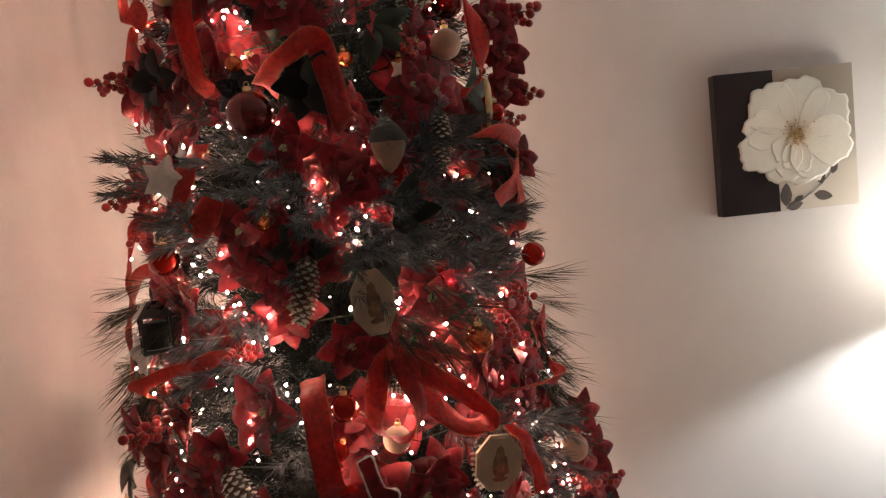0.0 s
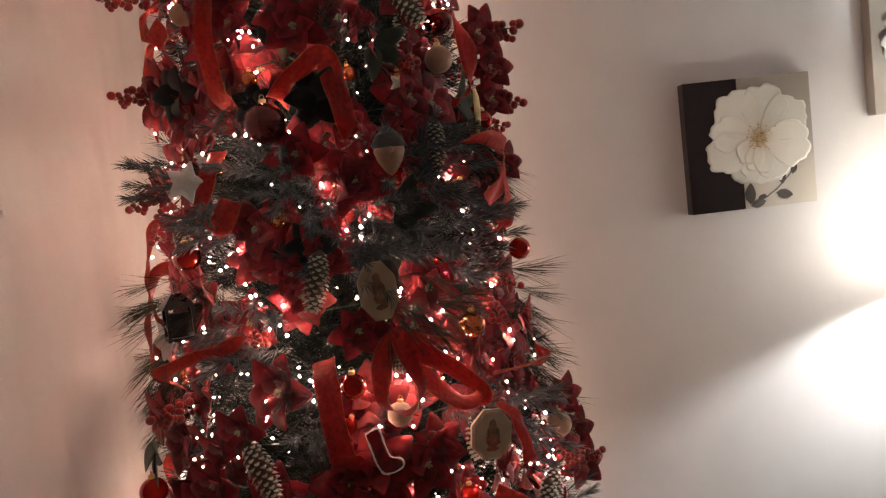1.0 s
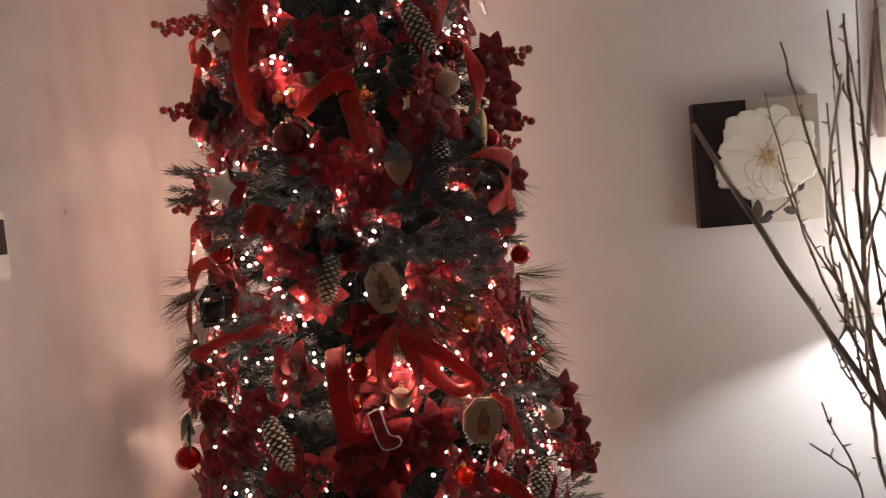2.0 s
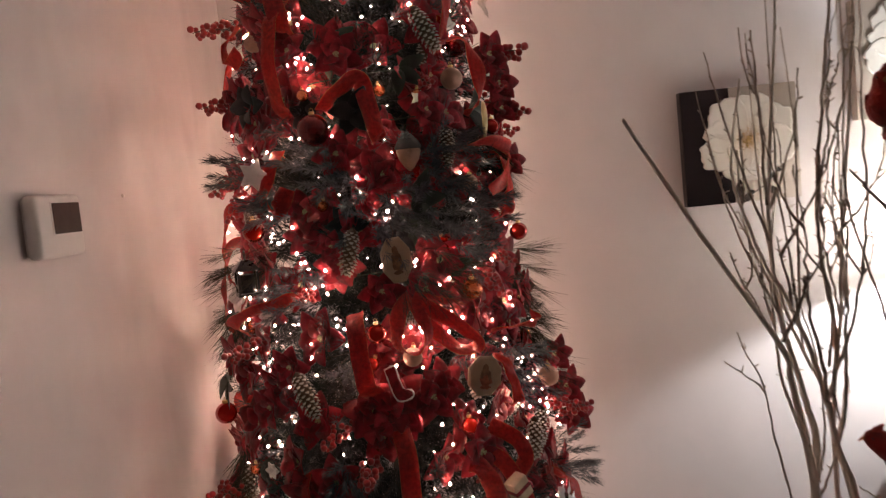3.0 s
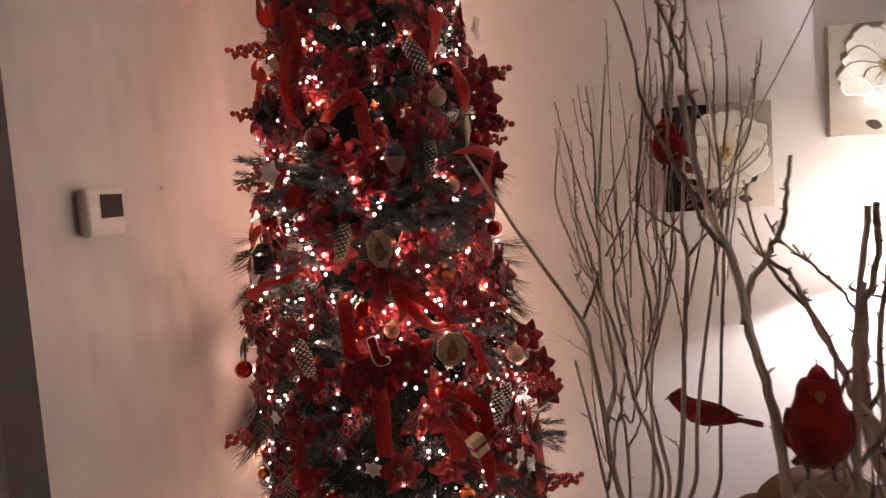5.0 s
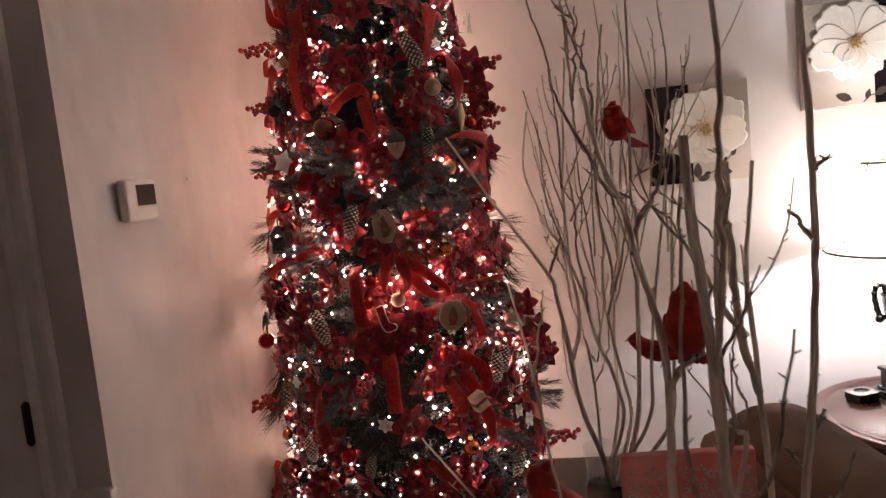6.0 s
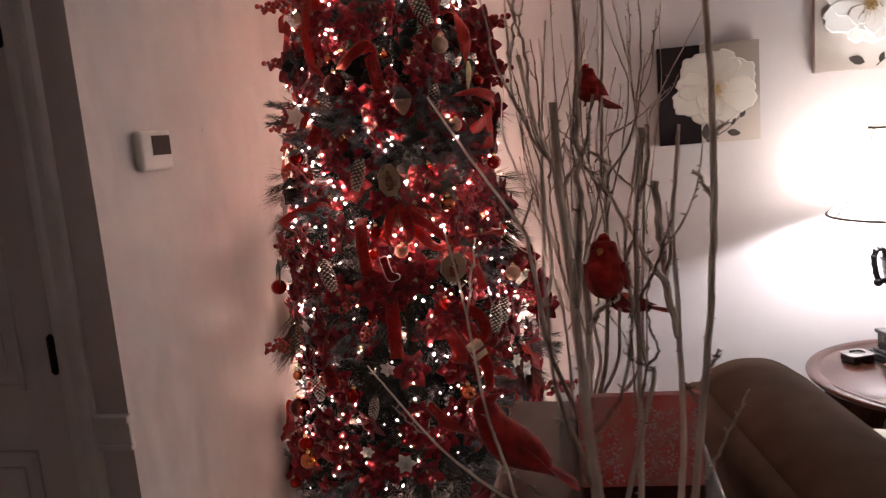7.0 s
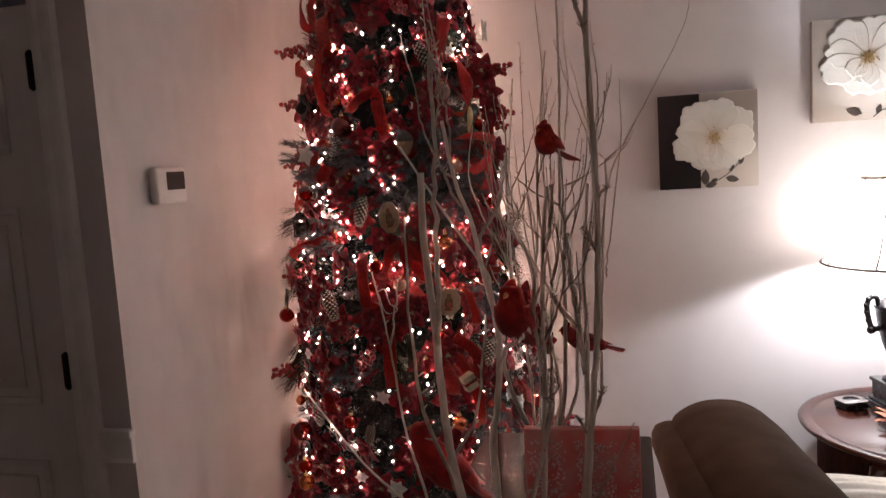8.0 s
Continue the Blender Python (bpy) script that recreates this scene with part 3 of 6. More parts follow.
M_CHROME = mat("worn_chrome", (0.33, 0.32, 0.31), rough=0.2, metal=1.0, vary=0.2, scale=40)


def squarish(rx_, ry_, z, b_, power, n=28):
    ring_ = []
    for i in range(n):
        a = 2 * math.pi * i / n
        c_, s_ = math.cos(a), math.sin(a)
        ring_.append(b_.verts.new((rx_ * math.copysign(abs(c_) ** power, c_), ry_ * math.copysign(abs(s_) ** power, s_), z)))
    return ring_


db = bmesh.new()
rings = [squarish(0.046, 0.038, 0.024, db, 0.4), squarish(0.058, 0.049, 0.030, db, 0.4), squarish(0.058, 0.049, 0.034, db, 0.4), squarish(0.034, 0.026, 0.038, db, 0.9), squarish(0.031, 0.023, 0.030, db, 0.9)]
for r0_, r1_ in zip(rings, rings[1:]):
    for i in range(28):
        db.faces.new((r0_[i], r0_[(i + 1) % 28], r1_[(i + 1) % 28], r1_[i]))
db.faces.new(rings[0])
db.faces.new(rings[-1])
part("rim", db, M_CHROME, tray, "chrome rim")
part("hollow", lathe([(0, 0.0305), (0.0295, 0.0305), (0.0295, 0.0335), (0, 0.0335)], 24), M_BLACK, tray).scale = (1, 0.74, 1)


def petal_mesh(length, width, cup=0.25, folds=0.0):
    """A pointed petal along +x, flat in xy, cupped."""
    b = bmesh.new()
    rows = []
    for i in range(7):
        u = i / 6
        w = width * (math.sin(math.pi * min(1, u ** 0.8 * 0.96 + 0.02)) ** 0.8) / 2
        row = [b.verts.new((u * length, s * w, cup * length * (0.55 * u - 0.75 * u * u) + abs(s) * w * 0.35)) for s in (-1, 0, 1)]
        rows.append(row)
    for a, c in zip(rows, rows[1:]):
        for k in range(2):
            b.faces.new((a[k], a[k + 1], c[k + 1], c[k]))
    top = list(b.faces)
    r = bmesh.ops.extrude_face_region(b, geom=top)
    vs = [e for e in r["geom"] if isinstance(e, bmesh.types.BMVert)]
    bmesh.ops.translate(b, verts=vs, vec=(0, 0, 0.0009))
    return b


fl = thing("silk_flower", "peach and white silk flower lying on the table", "flower", pose(1.63, 1.46, TT + 0.012))
pm = finish("petal", petal_mesh(0.075, 0.030), M_PEACH, True)
for k in range(11):
    o = part("petal", pm, None, fl)
    o.matrix_basis = pose(0, 0, 0.004 * (k % 3), 0, -18 - 22 * (k % 2), k * 33)
part("flower_heart", ball_mesh(0.012, 2, None, (0, 0, 0.010), (1, 1, 0.7)), M_STAMEN, fl)


# ---- sofa with cushion ----
sofa = thing("sofa", "brown suede sofa seen over its rounded back", "sofa")
fp = [(0.985, 0.06), (0.915, 0.60), (0.872, 0.76), (0.854, 0.815), (0.855, 0.850), (0.866, 0.872), (0.890, 0.882), (0.935, 0.884), (0.955, 0.84), (0.955, 0.06)]
sofa.matrix_basis = Matrix.Translation((0.85, 0.785, 0)) @ pose(0, 0, 0, 0, 0, 7.5) @ Matrix.Translation((-0.85, -0.785, 0))


def extruded(profile, y0, y1, round_=0.05, bumps=0.0, steps=18):
    """A padded form: a profile in xz drawn along y, softened at both ends."""
    b = bmesh.new()
    cx_ = sum(p[0] for p in profile) / len(profile)
    cz_ = sum(p[1] for p in profile) / len(profile)
    rows = []
    for i in range(steps + 1):
        u = i / steps
        y = y0 + (y1 - y0) * u
        e = min(y - y0, y1 - y)
        k = 1.0 if e >= round_ else 1 - 0.05 * (1 - e / round_) ** 2
        w = 1 + bumps * math.sin(7.0 * u + 1) * math.sin(19 * u)
        rows.append([b.verts.new((cx_ + (x - cx_) * k * w, y, cz_ + (z - cz_) * (k if z > cz_ else 1) * w)) for x, z in profile])
    n = len(profile)
    for a, c in zip(rows, rows[1:]):
        for i in range(n):
            b.faces.new((a[i], a[(i + 1) % n], c[(i + 1) % n], c[i]))
    b.faces.new(rows[0])
    b.faces.new(rows[-1])
    return b


part("back_frame", extruded(fp, -1.35, 0.80, 0.03), M_SOFA, sofa, smooth=True)
cp = spline([(0.970, 0.50), (0.905, 0.76), (0.897, 0.868), (0.922, 0.906), (0.975, 0.930), (1.03, 0.934), (1.08, 0.926), (1.13, 0.898), (1.175, 0.850), (1.225, 0.785), (1.272, 0.69), (1.290, 0.60), (1.27, 0.50)], 4)
for y0, y1 in ((-1.33, 0.79),):
    cu = part("back_cushion", extruded([tuple(p) for p in cp], y0, y1, 0.07, 0.006, 26), M_SOFA, sofa, smooth=True)
part("base", box(0.935, 1.80, -1.35, 0.80, 0.08, 0.30, bevel=0.02), M_SOFA, sofa)
for y0, y1 in ((-0.28, 0.79), (-1.33, -0.285)):
    part("seat_cushion", box(1.22, 1.82, y0, y1, 0.30, 0.47, bevel=0.05, seg=4), M_SOFA, sofa, smooth=True)
part("arm", box(0.94, 1.80, 0.80, 1.02, 0.08, 0.52, bevel=0.05, seg=4), M_SOFA, sofa, smooth=True)
for x in (0.92, 1.74):
    for y in (-1.28, 0.94):
        part("foot", lathe([(0.018, 0.0), (0.026, 0.085), (0, 0.085)], 14, None, (x, y, 0)), M_MAHOG, sofa)

pil = thing("throw_blanket", "cream ribbed knit throw draped over the sofa arm", "blanket")
pb = bmesh.new()
NX, NYY = 40, 72
gv = []
for i in range(NX + 1):
    row = []
    for j in range(NYY + 1):
        u, v = i / NX, j / NYY
        x = 1.16 + 0.52 * u
        s = v * 2 - 1
        y = 0.91 + 0.20 * math.sin(s * math.pi / 2)
        z = 0.530 + 0.11 * math.cos(s * math.pi / 2) ** 0.7 if abs(s) < 1 else 0.530
        z += 0.004 * math.sin(v * 72) + 0.012 * noise.noise((x * 5, y * 6, 0)) + 0.02 * math.sin(2.5 * u + 0.6)
        row.append(pb.verts.new((x, y, z)))
    gv.append(row)
for i in range(NX):
    for j in range(NYY):
        pb.faces.new((gv[i][j], gv[i + 1][j], gv[i + 1][j + 1], gv[i][j + 1]))
r = bmesh.ops.extrude_face_region(pb, geom=list(pb.faces))
bmesh.ops.translate(pb, verts=[e for e in r["geom"] if isinstance(e, bmesh.types.BMVert)], vec=(0, 0, -0.008))
part("knit", pb, M_CREAM, pil, smooth=True)


# ---- console table behind the sofa ----
console = thing("console_table", "narrow dark wood console table behind the sofa", "table")
CT = 0.922
part("tabletop", box(0.47, 0.85, -0.47, 0.56, CT - 0.03, CT, bevel=0.006), M_MAHOG, console)
part("apron", box(0.50, 0.82, -0.44, 0.53, CT - 0.12, CT - 0.03), M_MAHOG, console)
for x in (0.52, 0.80):
    for y in (-0.41, 0.50):
        part("leg", lathe([(0, 0), (0.016, 0), (0.022, 0.1), (0.018, 0.2), (0.026, 0.6), (0.026, CT - 0.12), (0, CT - 0.12)], 12, None, (x, y, 0)), M_MAHOG, console)

gift = thing("gift_box", "red foil gift box flecked with silver tinsel", "box", pose(0.722, 0.165, CT, 0, 0, 3))
GW, GH, GD = 0.101, 0.160, 0.010
part("carton", box(-GW, GW, -GD, GD, 0, GH, bevel=0.003), M_FOIL, gift)
tb = bmesh.new()
rt = random.Random(5)
for k in range(620):
    x, z = rt.uniform(-GW * 0.95, GW * 0.95), rt.uniform(0.006, GH * 0.86)
    if abs(math.sin(x * 34 + 0.7)) < 0.35:
        continue
    s = rt.uniform(0.0008, 0.0034)
    a = rt.uniform(0, 3.14)
    q = tube([(x, -GD - 0.0005, z), (x + s * math.cos(a), -GD - rt.uniform(0.001, 0.004), z + s * math.sin(a)), (x + 2 * s * math.cos(a + 0.7), -GD - 0.0008, z + 2 * s * math.sin(a + 0.7))], 0.0015, 0.0008, 4, tb)
part("tinsel", tb, M_TINSEL, gift)


# ---- branches in glass vases with red birds ----
def vase(at, r, h, label):
    v = thing("glass_vase", label, "vase", pose(*at))
    part("glass_wall", lathe([(0, 0), (r * 0.9, 0), (r, 0.006), (r, h), (r - 0.004, h), (r - 0.004, 0.012), (0, 0.012)], 36), M_GLASS, v, smooth=True)
    return v


vase((0.612, 0.42, CT), 0.040, 0.074, "clear glass cylinder vase holding pale branches")
vase((0.63, -0.29, CT), 0.058, 0.090, "clear glass vase holding thick pale branches")


def settle(p):
    """Levels a place noted in the first survey."""
    x, y, z = p
    return (x + 0.0288 - 0.0125 * y, y + 0.006, z + 0.0733 - 0.04 * y)


def kinked(path, amount, rng):
    """Small bends at the nodes of a twig; both ends stay."""
    out = [np.array(p, float) for p in path]
    for k in range(2, len(out) - 1):
        out[k] = out[k] + np.array([rng.uniform(-1, 1), rng.uniform(-1, 1), 0.4 * rng.uniform(-1, 1)]) * amount
    return out


def branch(label, stem, r0, r1, twigs=(), dark=0.5, seed=0, group="pale branches", buds=8, fine=0, girth=0.66, level=False):
    """A branch: the stem and its twigs are tapered tubes through points; fine adds thin side shoots."""
    r0, r1 = r0 * girth, r1 * girth
    twigs = [(p, a0 * 0.74, a1 * 0.74) for p, a0, a1 in twigs]
    rng = random.Random(seed)
    put_ = tuple if level else settle
    ob = thing("tree_branch", label, "branch", group=group)
    path = kinked(spline([put_(p) for p in stem], 7), 0.0007, rng)
    sm = part("stem", tube(path, r0, r1, 9, None, 0.10, rng), M_BIRCH, ob, smooth=True)
    all_paths = [(path, r0, r1)]
    for pts, a0, a1 in twigs:
        tp = kinked(spline([put_(p) for p in pts], 6), 0.0009 if len(pts) > 5 else 0.0020 if len(pts) > 3 else 0.0014, rng)
        part("twig", tube(tp, a0, a1, 7, None, 0.14, rng), M_BIRCH if a0 > 0.0031 else M_TWIG, ob, smooth=True)
        all_paths.append((tp, a0, a1))
    for k in range(fine):
        tp, a0, a1 = all_paths[rng.randrange(len(all_paths))]
        i = rng.randrange(len(tp) // 3, len(tp) - 1)
        p = Vector(tp[i][:3])
        d = (Vector(tp[i + 1][:3]) - p).normalized()
        side = Vector((rng.uniform(-1, 1), rng.uniform(-1, 1), rng.uniform(-0.1, 0.3)))
        L_ = rng.uniform(0.05, 0.14)
        pts = [p, p + (d * 0.65 + side * 0.42).normalized() * L_ * 0.3, p + (d * 0.9 + side * 0.30).normalized() * L_ * 0.65, p + (d + side * 0.24 + Vector((0, 0, 0.2))).normalized() * L_]
        a = max(0.0011, min(0.0022, a0 * 0.5))
        part("twig", tube(spline([tuple(q) for q in pts], 5), a, 0.0007, 6, None, 0.2, rng), M_TWIG, ob, smooth=True)
        all_paths.append(([tuple(q) for q in spline([tuple(q) for q in pts], 5)], a, 0.0007))
    bb = bmesh.new()
    for tp, a0, a1 in all_paths:
        for k in range(buds):
            i = rng.randrange(1, len(tp) - 1)
            p = Vector(tp[i][:3])
            r = a0 + (a1 - a0) * i / len(tp)
            o = Vector((rng.uniform(-1, 1), rng.uniform(-1, 1), rng.uniform(0.2, 1))).normalized()
            ln = rng.uniform(0.003, 0.008) + r
            tube([p, p + o * ln * 0.6, p + o * ln], max(0.0009, r * 0.4), 0.0006, 5, bb)
    tagged(part("bud", bb, M_TWIG, ob), kind="stuff")
    return ob


branch("pale forked branch with a long bare side shoot",
       [(0.60, 0.40, 0.866), (0.578, 0.35, 0.95), (0.546, 0.305, 1.064), (0.535, 0.30, 1.164), (0.522, 0.302, 1.248), (0.512, 0.302, 1.289), (0.434, 0.29, 1.414), (0.361, 0.279, 1.538)], 0.0085, 0.0028,
       [([(0.514, 0.30, 1.293), (0.532, 0.29, 1.337), (0.537, 0.29, 1.362)], 0.0032, 0.002),
        ([(0.545, 0.31, 1.06), (0.531, 0.335, 1.10), (0.528, 0.363, 1.154), (0.527, 0.387, 1.215), (0.506, 0.378, 1.238), (0.476, 0.366, 1.262)], 0.0022, 0.001),
        ([(0.540, 0.30, 1.139), (0.556, 0.33, 1.18), (0.560, 0.36, 1.218), (0.553, 0.39, 1.303), (0.551, 0.40, 1.37), (0.554, 0.40, 1.467), (0.574, 0.40, 1.667)], 0.0060, 0.0022),
        ([(0.55, 0.40, 1.435), (0.552, 0.41, 1.558), (0.544, 0.40, 1.637)], 0.0026, 0.0014),
        ([(0.55, 0.40, 1.393), (0.518, 0.42, 1.525), (0.496, 0.42, 1.621)], 0.0024, 0.0010),
        ([(0.561, 0.40, 1.374), (0.602, 0.38, 1.454), (0.635, 0.37, 1.565)], 0.0026, 0.0010),
        ([(0.554, 0.40, 1.332), (0.536, 0.41, 1.379), (0.525, 0.42, 1.43)], 0.0022, 0.0010),
        ([(0.553, 0.40, 1.43), (0.594, 0.42, 1.518), (0.619, 0.45, 1.596)], 0.0022, 0.0010),
        ([(0.553, 0.39, 1.303), (0.52, 0.43, 1.42), (0.497, 0.46, 1.583)], 0.0022, 0.0009)], seed=1, fine=3)
branch("slender pale branch splitting into fine upright shoots",
       [(0.605, 0.40, 0.866), (0.630, 0.40, 0.95), (0.642, 0.40, 1.014), (0.622, 0.42, 1.137), (0.616, 0.42, 1.191), (0.587, 0.45, 1.296), (0.570, 0.46, 1.42), (0.558, 0.45, 1.644)], 0.0068, 0.0012,
       [([(0.616, 0.42, 1.191), (0.65, 0.41, 1.30), (0.665, 0.40, 1.427), (0.665, 0.40, 1.553), (0.672, 0.40, 1.70)], 0.0034, 0.001),
        ([(0.625, 0.43, 1.229), (0.647, 0.46, 1.322), (0.623, 0.50, 1.40), (0.61, 0.5, 1.53)], 0.0028, 0.001),
        ([(0.627, 0.43, 1.197), (0.66, 0.46, 1.284), (0.682, 0.48, 1.378), (0.68, 0.50, 1.47), (0.704, 0.50, 1.58)], 0.0028, 0.001),
        ([(0.600, 0.44, 1.25), (0.585, 0.45, 1.482), (0.585, 0.45, 1.718)], 0.0024, 0.0009),
        ([(0.603, 0.45, 1.301), (0.61, 0.45, 1.5), (0.601, 0.45, 1.647)], 0.0022, 0.0009)], seed=2, fine=7)
branch("pale upright branch with a red bird perched on it",
       [(0.612, 0.402, 0.866), (0.640, 0.385, 0.95), (0.653, 0.37, 1.025), (0.659, 0.36, 1.119), (0.664, 0.345, 1.25), (0.669, 0.33, 1.372), (0.663, 0.33, 1.408), (0.667, 0.32, 1.495), (0.674, 0.31, 1.652), (0.676, 0.30, 1.90)], 0.0080, 0.0022,
       [([(0.661, 0.33, 1.408), (0.618, 0.30, 1.435), (0.583, 0.28, 1.466)], 0.0028, 0.0012),
        ([(0.670, 0.33, 1.372), (0.714, 0.30, 1.442), (0.741, 0.28, 1.572)], 0.0032, 0.0012),
        ([(0.673, 0.33, 1.444), (0.725, 0.36, 1.469), (0.796, 0.40, 1.525)], 0.0026, 0.001),
        ([(0.655, 0.37, 1.049), (0.654, 0.38, 1.072), (0.638, 0.40, 1.086)], 0.0022, 0.001),
        ([(0.664, 0.36, 1.163), (0.664, 0.36, 1.266), (0.650, 0.38, 1.36), (0.63, 0.38, 1.45), (0.637, 0.38, 1.624), (0.628, 0.38, 1.85)], 0.0026, 0.001),
        ([(0.667, 0.33, 1.30), (0.70, 0.36, 1.42), (0.717, 0.38, 1.541), (0.691, 0.38, 1.62), (0.662, 0.38, 1.733)], 0.0024, 0.001)], seed=3, fine=7)
branch("pale branch with long arching fine twigs",
       [(0.625, 0.405, 0.866), (0.69, 0.415, 0.94), (0.723, 0.42, 0.998), (0.730, 0.42, 1.126), (0.742, 0.42, 1.341), (0.752, 0.40, 1.482), (0.727, 0.40, 1.524), (0.72, 0.40, 1.66)], 0.0066, 0.0014,
       [([(0.735, 0.43, 1.30), (0.753, 0.50, 1.438), (0.785, 0.50, 1.52), (0.845, 0.50, 1.623), (0.916, 0.50, 1.756), (0.932, 0.50, 1.83), (0.94, 0.5, 1.92)], 0.0024, 0.0009),
        ([(0.745, 0.44, 1.25), (0.749, 0.45, 1.299), (0.781, 0.45, 1.503), (0.785, 0.45, 1.656)], 0.0024, 0.0009)], seed=4, buds=4)
branch("thick pale branch with short broken spurs",
       [(0.650, -0.287, 0.866), (0.693, -0.255, 0.93), (0.720, -0.257, 1.02), (0.733, -0.270, 1.15), (0.746, -0.272, 1.30), (0.750, -0.272, 1.45), (0.745, -0.271, 1.60), (0.748, -0.271, 1.75), (0.740, -0.272, 1.98)], 0.0092, 0.0052,
       [([(0.747, -0.272, 1.365), (0.738, -0.262, 1.385), (0.732, -0.257, 1.393)], 0.0032, 0.0018),
        ([(0.749, -0.272, 1.425), (0.758, -0.272, 1.435), (0.764, -0.272, 1.437)], 0.0030, 0.0018),
        ([(0.732, -0.269, 1.14), (0.722, -0.267, 1.158), (0.716, -0.266, 1.168)], 0.0032, 0.0018),
        ([(0.738, -0.270, 1.18), (0.750, -0.270, 1.205)], 0.0030, 0.0016),
        ([(0.744, -0.272, 1.61), (0.734, -0.267, 1.645), (0.720, -0.262, 1.668)], 0.0036, 0.0028),
        ([(0.733, -0.270, 1.06), (0.755, -0.262, 1.10), (0.783, -0.252, 1.155)], 0.0026, 0.0012)], seed=5, girth=0.50)
branch("pale branch cut off at the top, standing close by",
       [(0.628, -0.31, 0.866), (0.622, -0.37, 0.98), (0.620, -0.44, 1.09), (0.612, -0.485, 1.20), (0.606, -0.49, 1.31), (0.600, -0.487, 1.40), (0.599, -0.48, 1.459)], 0.0095, 0.0066,
       [([(0.607, -0.49, 1.30), (0.613, -0.50, 1.375), (0.617, -0.50, 1.46), (0.619, -0.50, 1.56)], 0.0040, 0.002),
        ([(0.618, -0.455, 1.12), (0.592, -0.48, 1.22), (0.584, -0.50, 1.32), (0.590, -0.51, 1.42)], 0.0030, 0.0012),
        ([(0.613, -0.48, 1.19), (0.640, -0.49, 1.235), (0.655, -0.5, 1.33)], 0.0024, 0.0012)], seed=6, girth=0.48)
branch("forked pale branch with cut ends",
       [(0.645, -0.275, 0.866), (0.695, -0.235, 0.95), (0.719, -0.197, 1.05), (0.726, -0.145, 1.217), (0.725, -0.13, 1.322), (0.735, -0.14, 1.443)], 0.0088, 0.0040,
       [([(0.724, -0.155, 1.19), (0.715, -0.127, 1.256), (0.708, -0.138, 1.32), (0.706, -0.144, 1.379)], 0.0065, 0.0055),
        ([(0.714, -0.156, 1.255), (0.692, -0.161, 1.285), (0.681, -0.166, 1.311), (0.666, -0.171, 1.338), (0.647, -0.176, 1.375), (0.637, -0.176, 1.395)], 0.0052, 0.0020)], seed=7, fine=3, girth=0.54)
branch("pale branch with twin cut tips",
       [(0.635, -0.27, 0.866), (0.665, -0.235, 1.0), (0.672, -0.21, 1.15), (0.677, -0.20, 1.332), (0.687, -0.20, 1.442)], 0.0074, 0.0046,
       [([(0.680, -0.20, 1.36), (0.691, -0.205, 1.40), (0.693, -0.20, 1.444)], 0.0040, 0.0036),
        ([(0.674, -0.20, 1.24), (0.695, -0.22, 1.29), (0.712, -0.23, 1.34)], 0.0028, 0.0012)], seed=8, fine=3, girth=0.54)
branch("forked pale branch bearing a fat red bird",
       [(0.625, -0.285, 0.866), (0.611, -0.251, 1.112), (0.614, -0.236, 1.156), (0.618, -0.221, 1.209), (0.617, -0.211, 1.264), (0.608, -0.211, 1.314), (0.599, -0.206, 1.352), (0.590, -0.206, 1.402), (0.570, -0.201, 1.459), (0.557, -0.196, 1.533)], 0.0094, 0.0046,
       [([(0.618, -0.221, 1.215), (0.628, -0.226, 1.238), (0.639, -0.228, 1.247), (0.651, -0.231, 1.256), (0.658, -0.231, 1.273)], 0.0050, 0.0016),
        ([(0.595, -0.206, 1.358), (0.603, -0.201, 1.389), (0.618, -0.196, 1.412), (0.629, -0.196, 1.442), (0.637, -0.191, 1.483)], 0.0040, 0.0020),
        ([(0.583, -0.206, 1.418), (0.568, -0.206, 1.437), (0.558, -0.206, 1.466), (0.545, -0.201, 1.492), (0.530, -0.196, 1.530), (0.523, -0.191, 1.577), (0.512, -0.186, 1.618), (0.506, -0.186, 1.648)], 0.0027, 0.0010),
        ([(0.570, -0.201, 1.459), (0.555, -0.201, 1.470), (0.548, -0.196, 1.492), (0.547, -0.196, 1.522), (0.546, -0.191, 1.565), (0.545, -0.186, 1.614), (0.545, -0.186, 1.649)], 0.0024, 0.0009),
        ([(0.547, -0.196, 1.522), (0.552, -0.191, 1.552), (0.556, -0.186, 1.583), (0.558, -0.186, 1.618)], 0.0024, 0.0009),
        ([(0.565, -0.199, 1.475), (0.565, -0.196, 1.533), (0.560, -0.191, 1.559), (0.566, -0.186, 1.593)], 0.0024, 0.0009),
        ([(0.621, -0.26, 0.965), (0.565, -0.18, 0.982), (0.508, -0.105, 0.990), (0.48, -0.07, 0.995)], 0.0034, 0.0016)], seed=9, fine=5, girth=0.54)
branch("thin pale switch leaning outward",
       [(0.61, -0.285, 0.866), (0.545, -0.262, 0.97), (0.511, -0.25, 1.08), (0.496, -0.25, 1.139), (0.481, -0.25, 1.265), (0.466, -0.25, 1.345)], 0.0038, 0.0014,
       [([(0.484, -0.25, 1.25), (0.494, -0.25, 1.30), (0.500, -0.25, 1.335)], 0.0020, 0.001)], seed=10)
branch("thin pale switch leaning low",
       [(0.605, -0.285, 0.88), (0.553, -0.265, 1.000), (0.500, -0.262, 1.042), (0.445, -0.26, 1.089), (0.386, -0.262, 1.166), (0.366, -0.264, 1.195)], 0.0036, 0.0012,
       [([(0.43, -0.26, 1.108), (0.41, -0.25, 1.115), (0.385, -0.245, 1.14)], 0.0014, 0.0008)], seed=11)

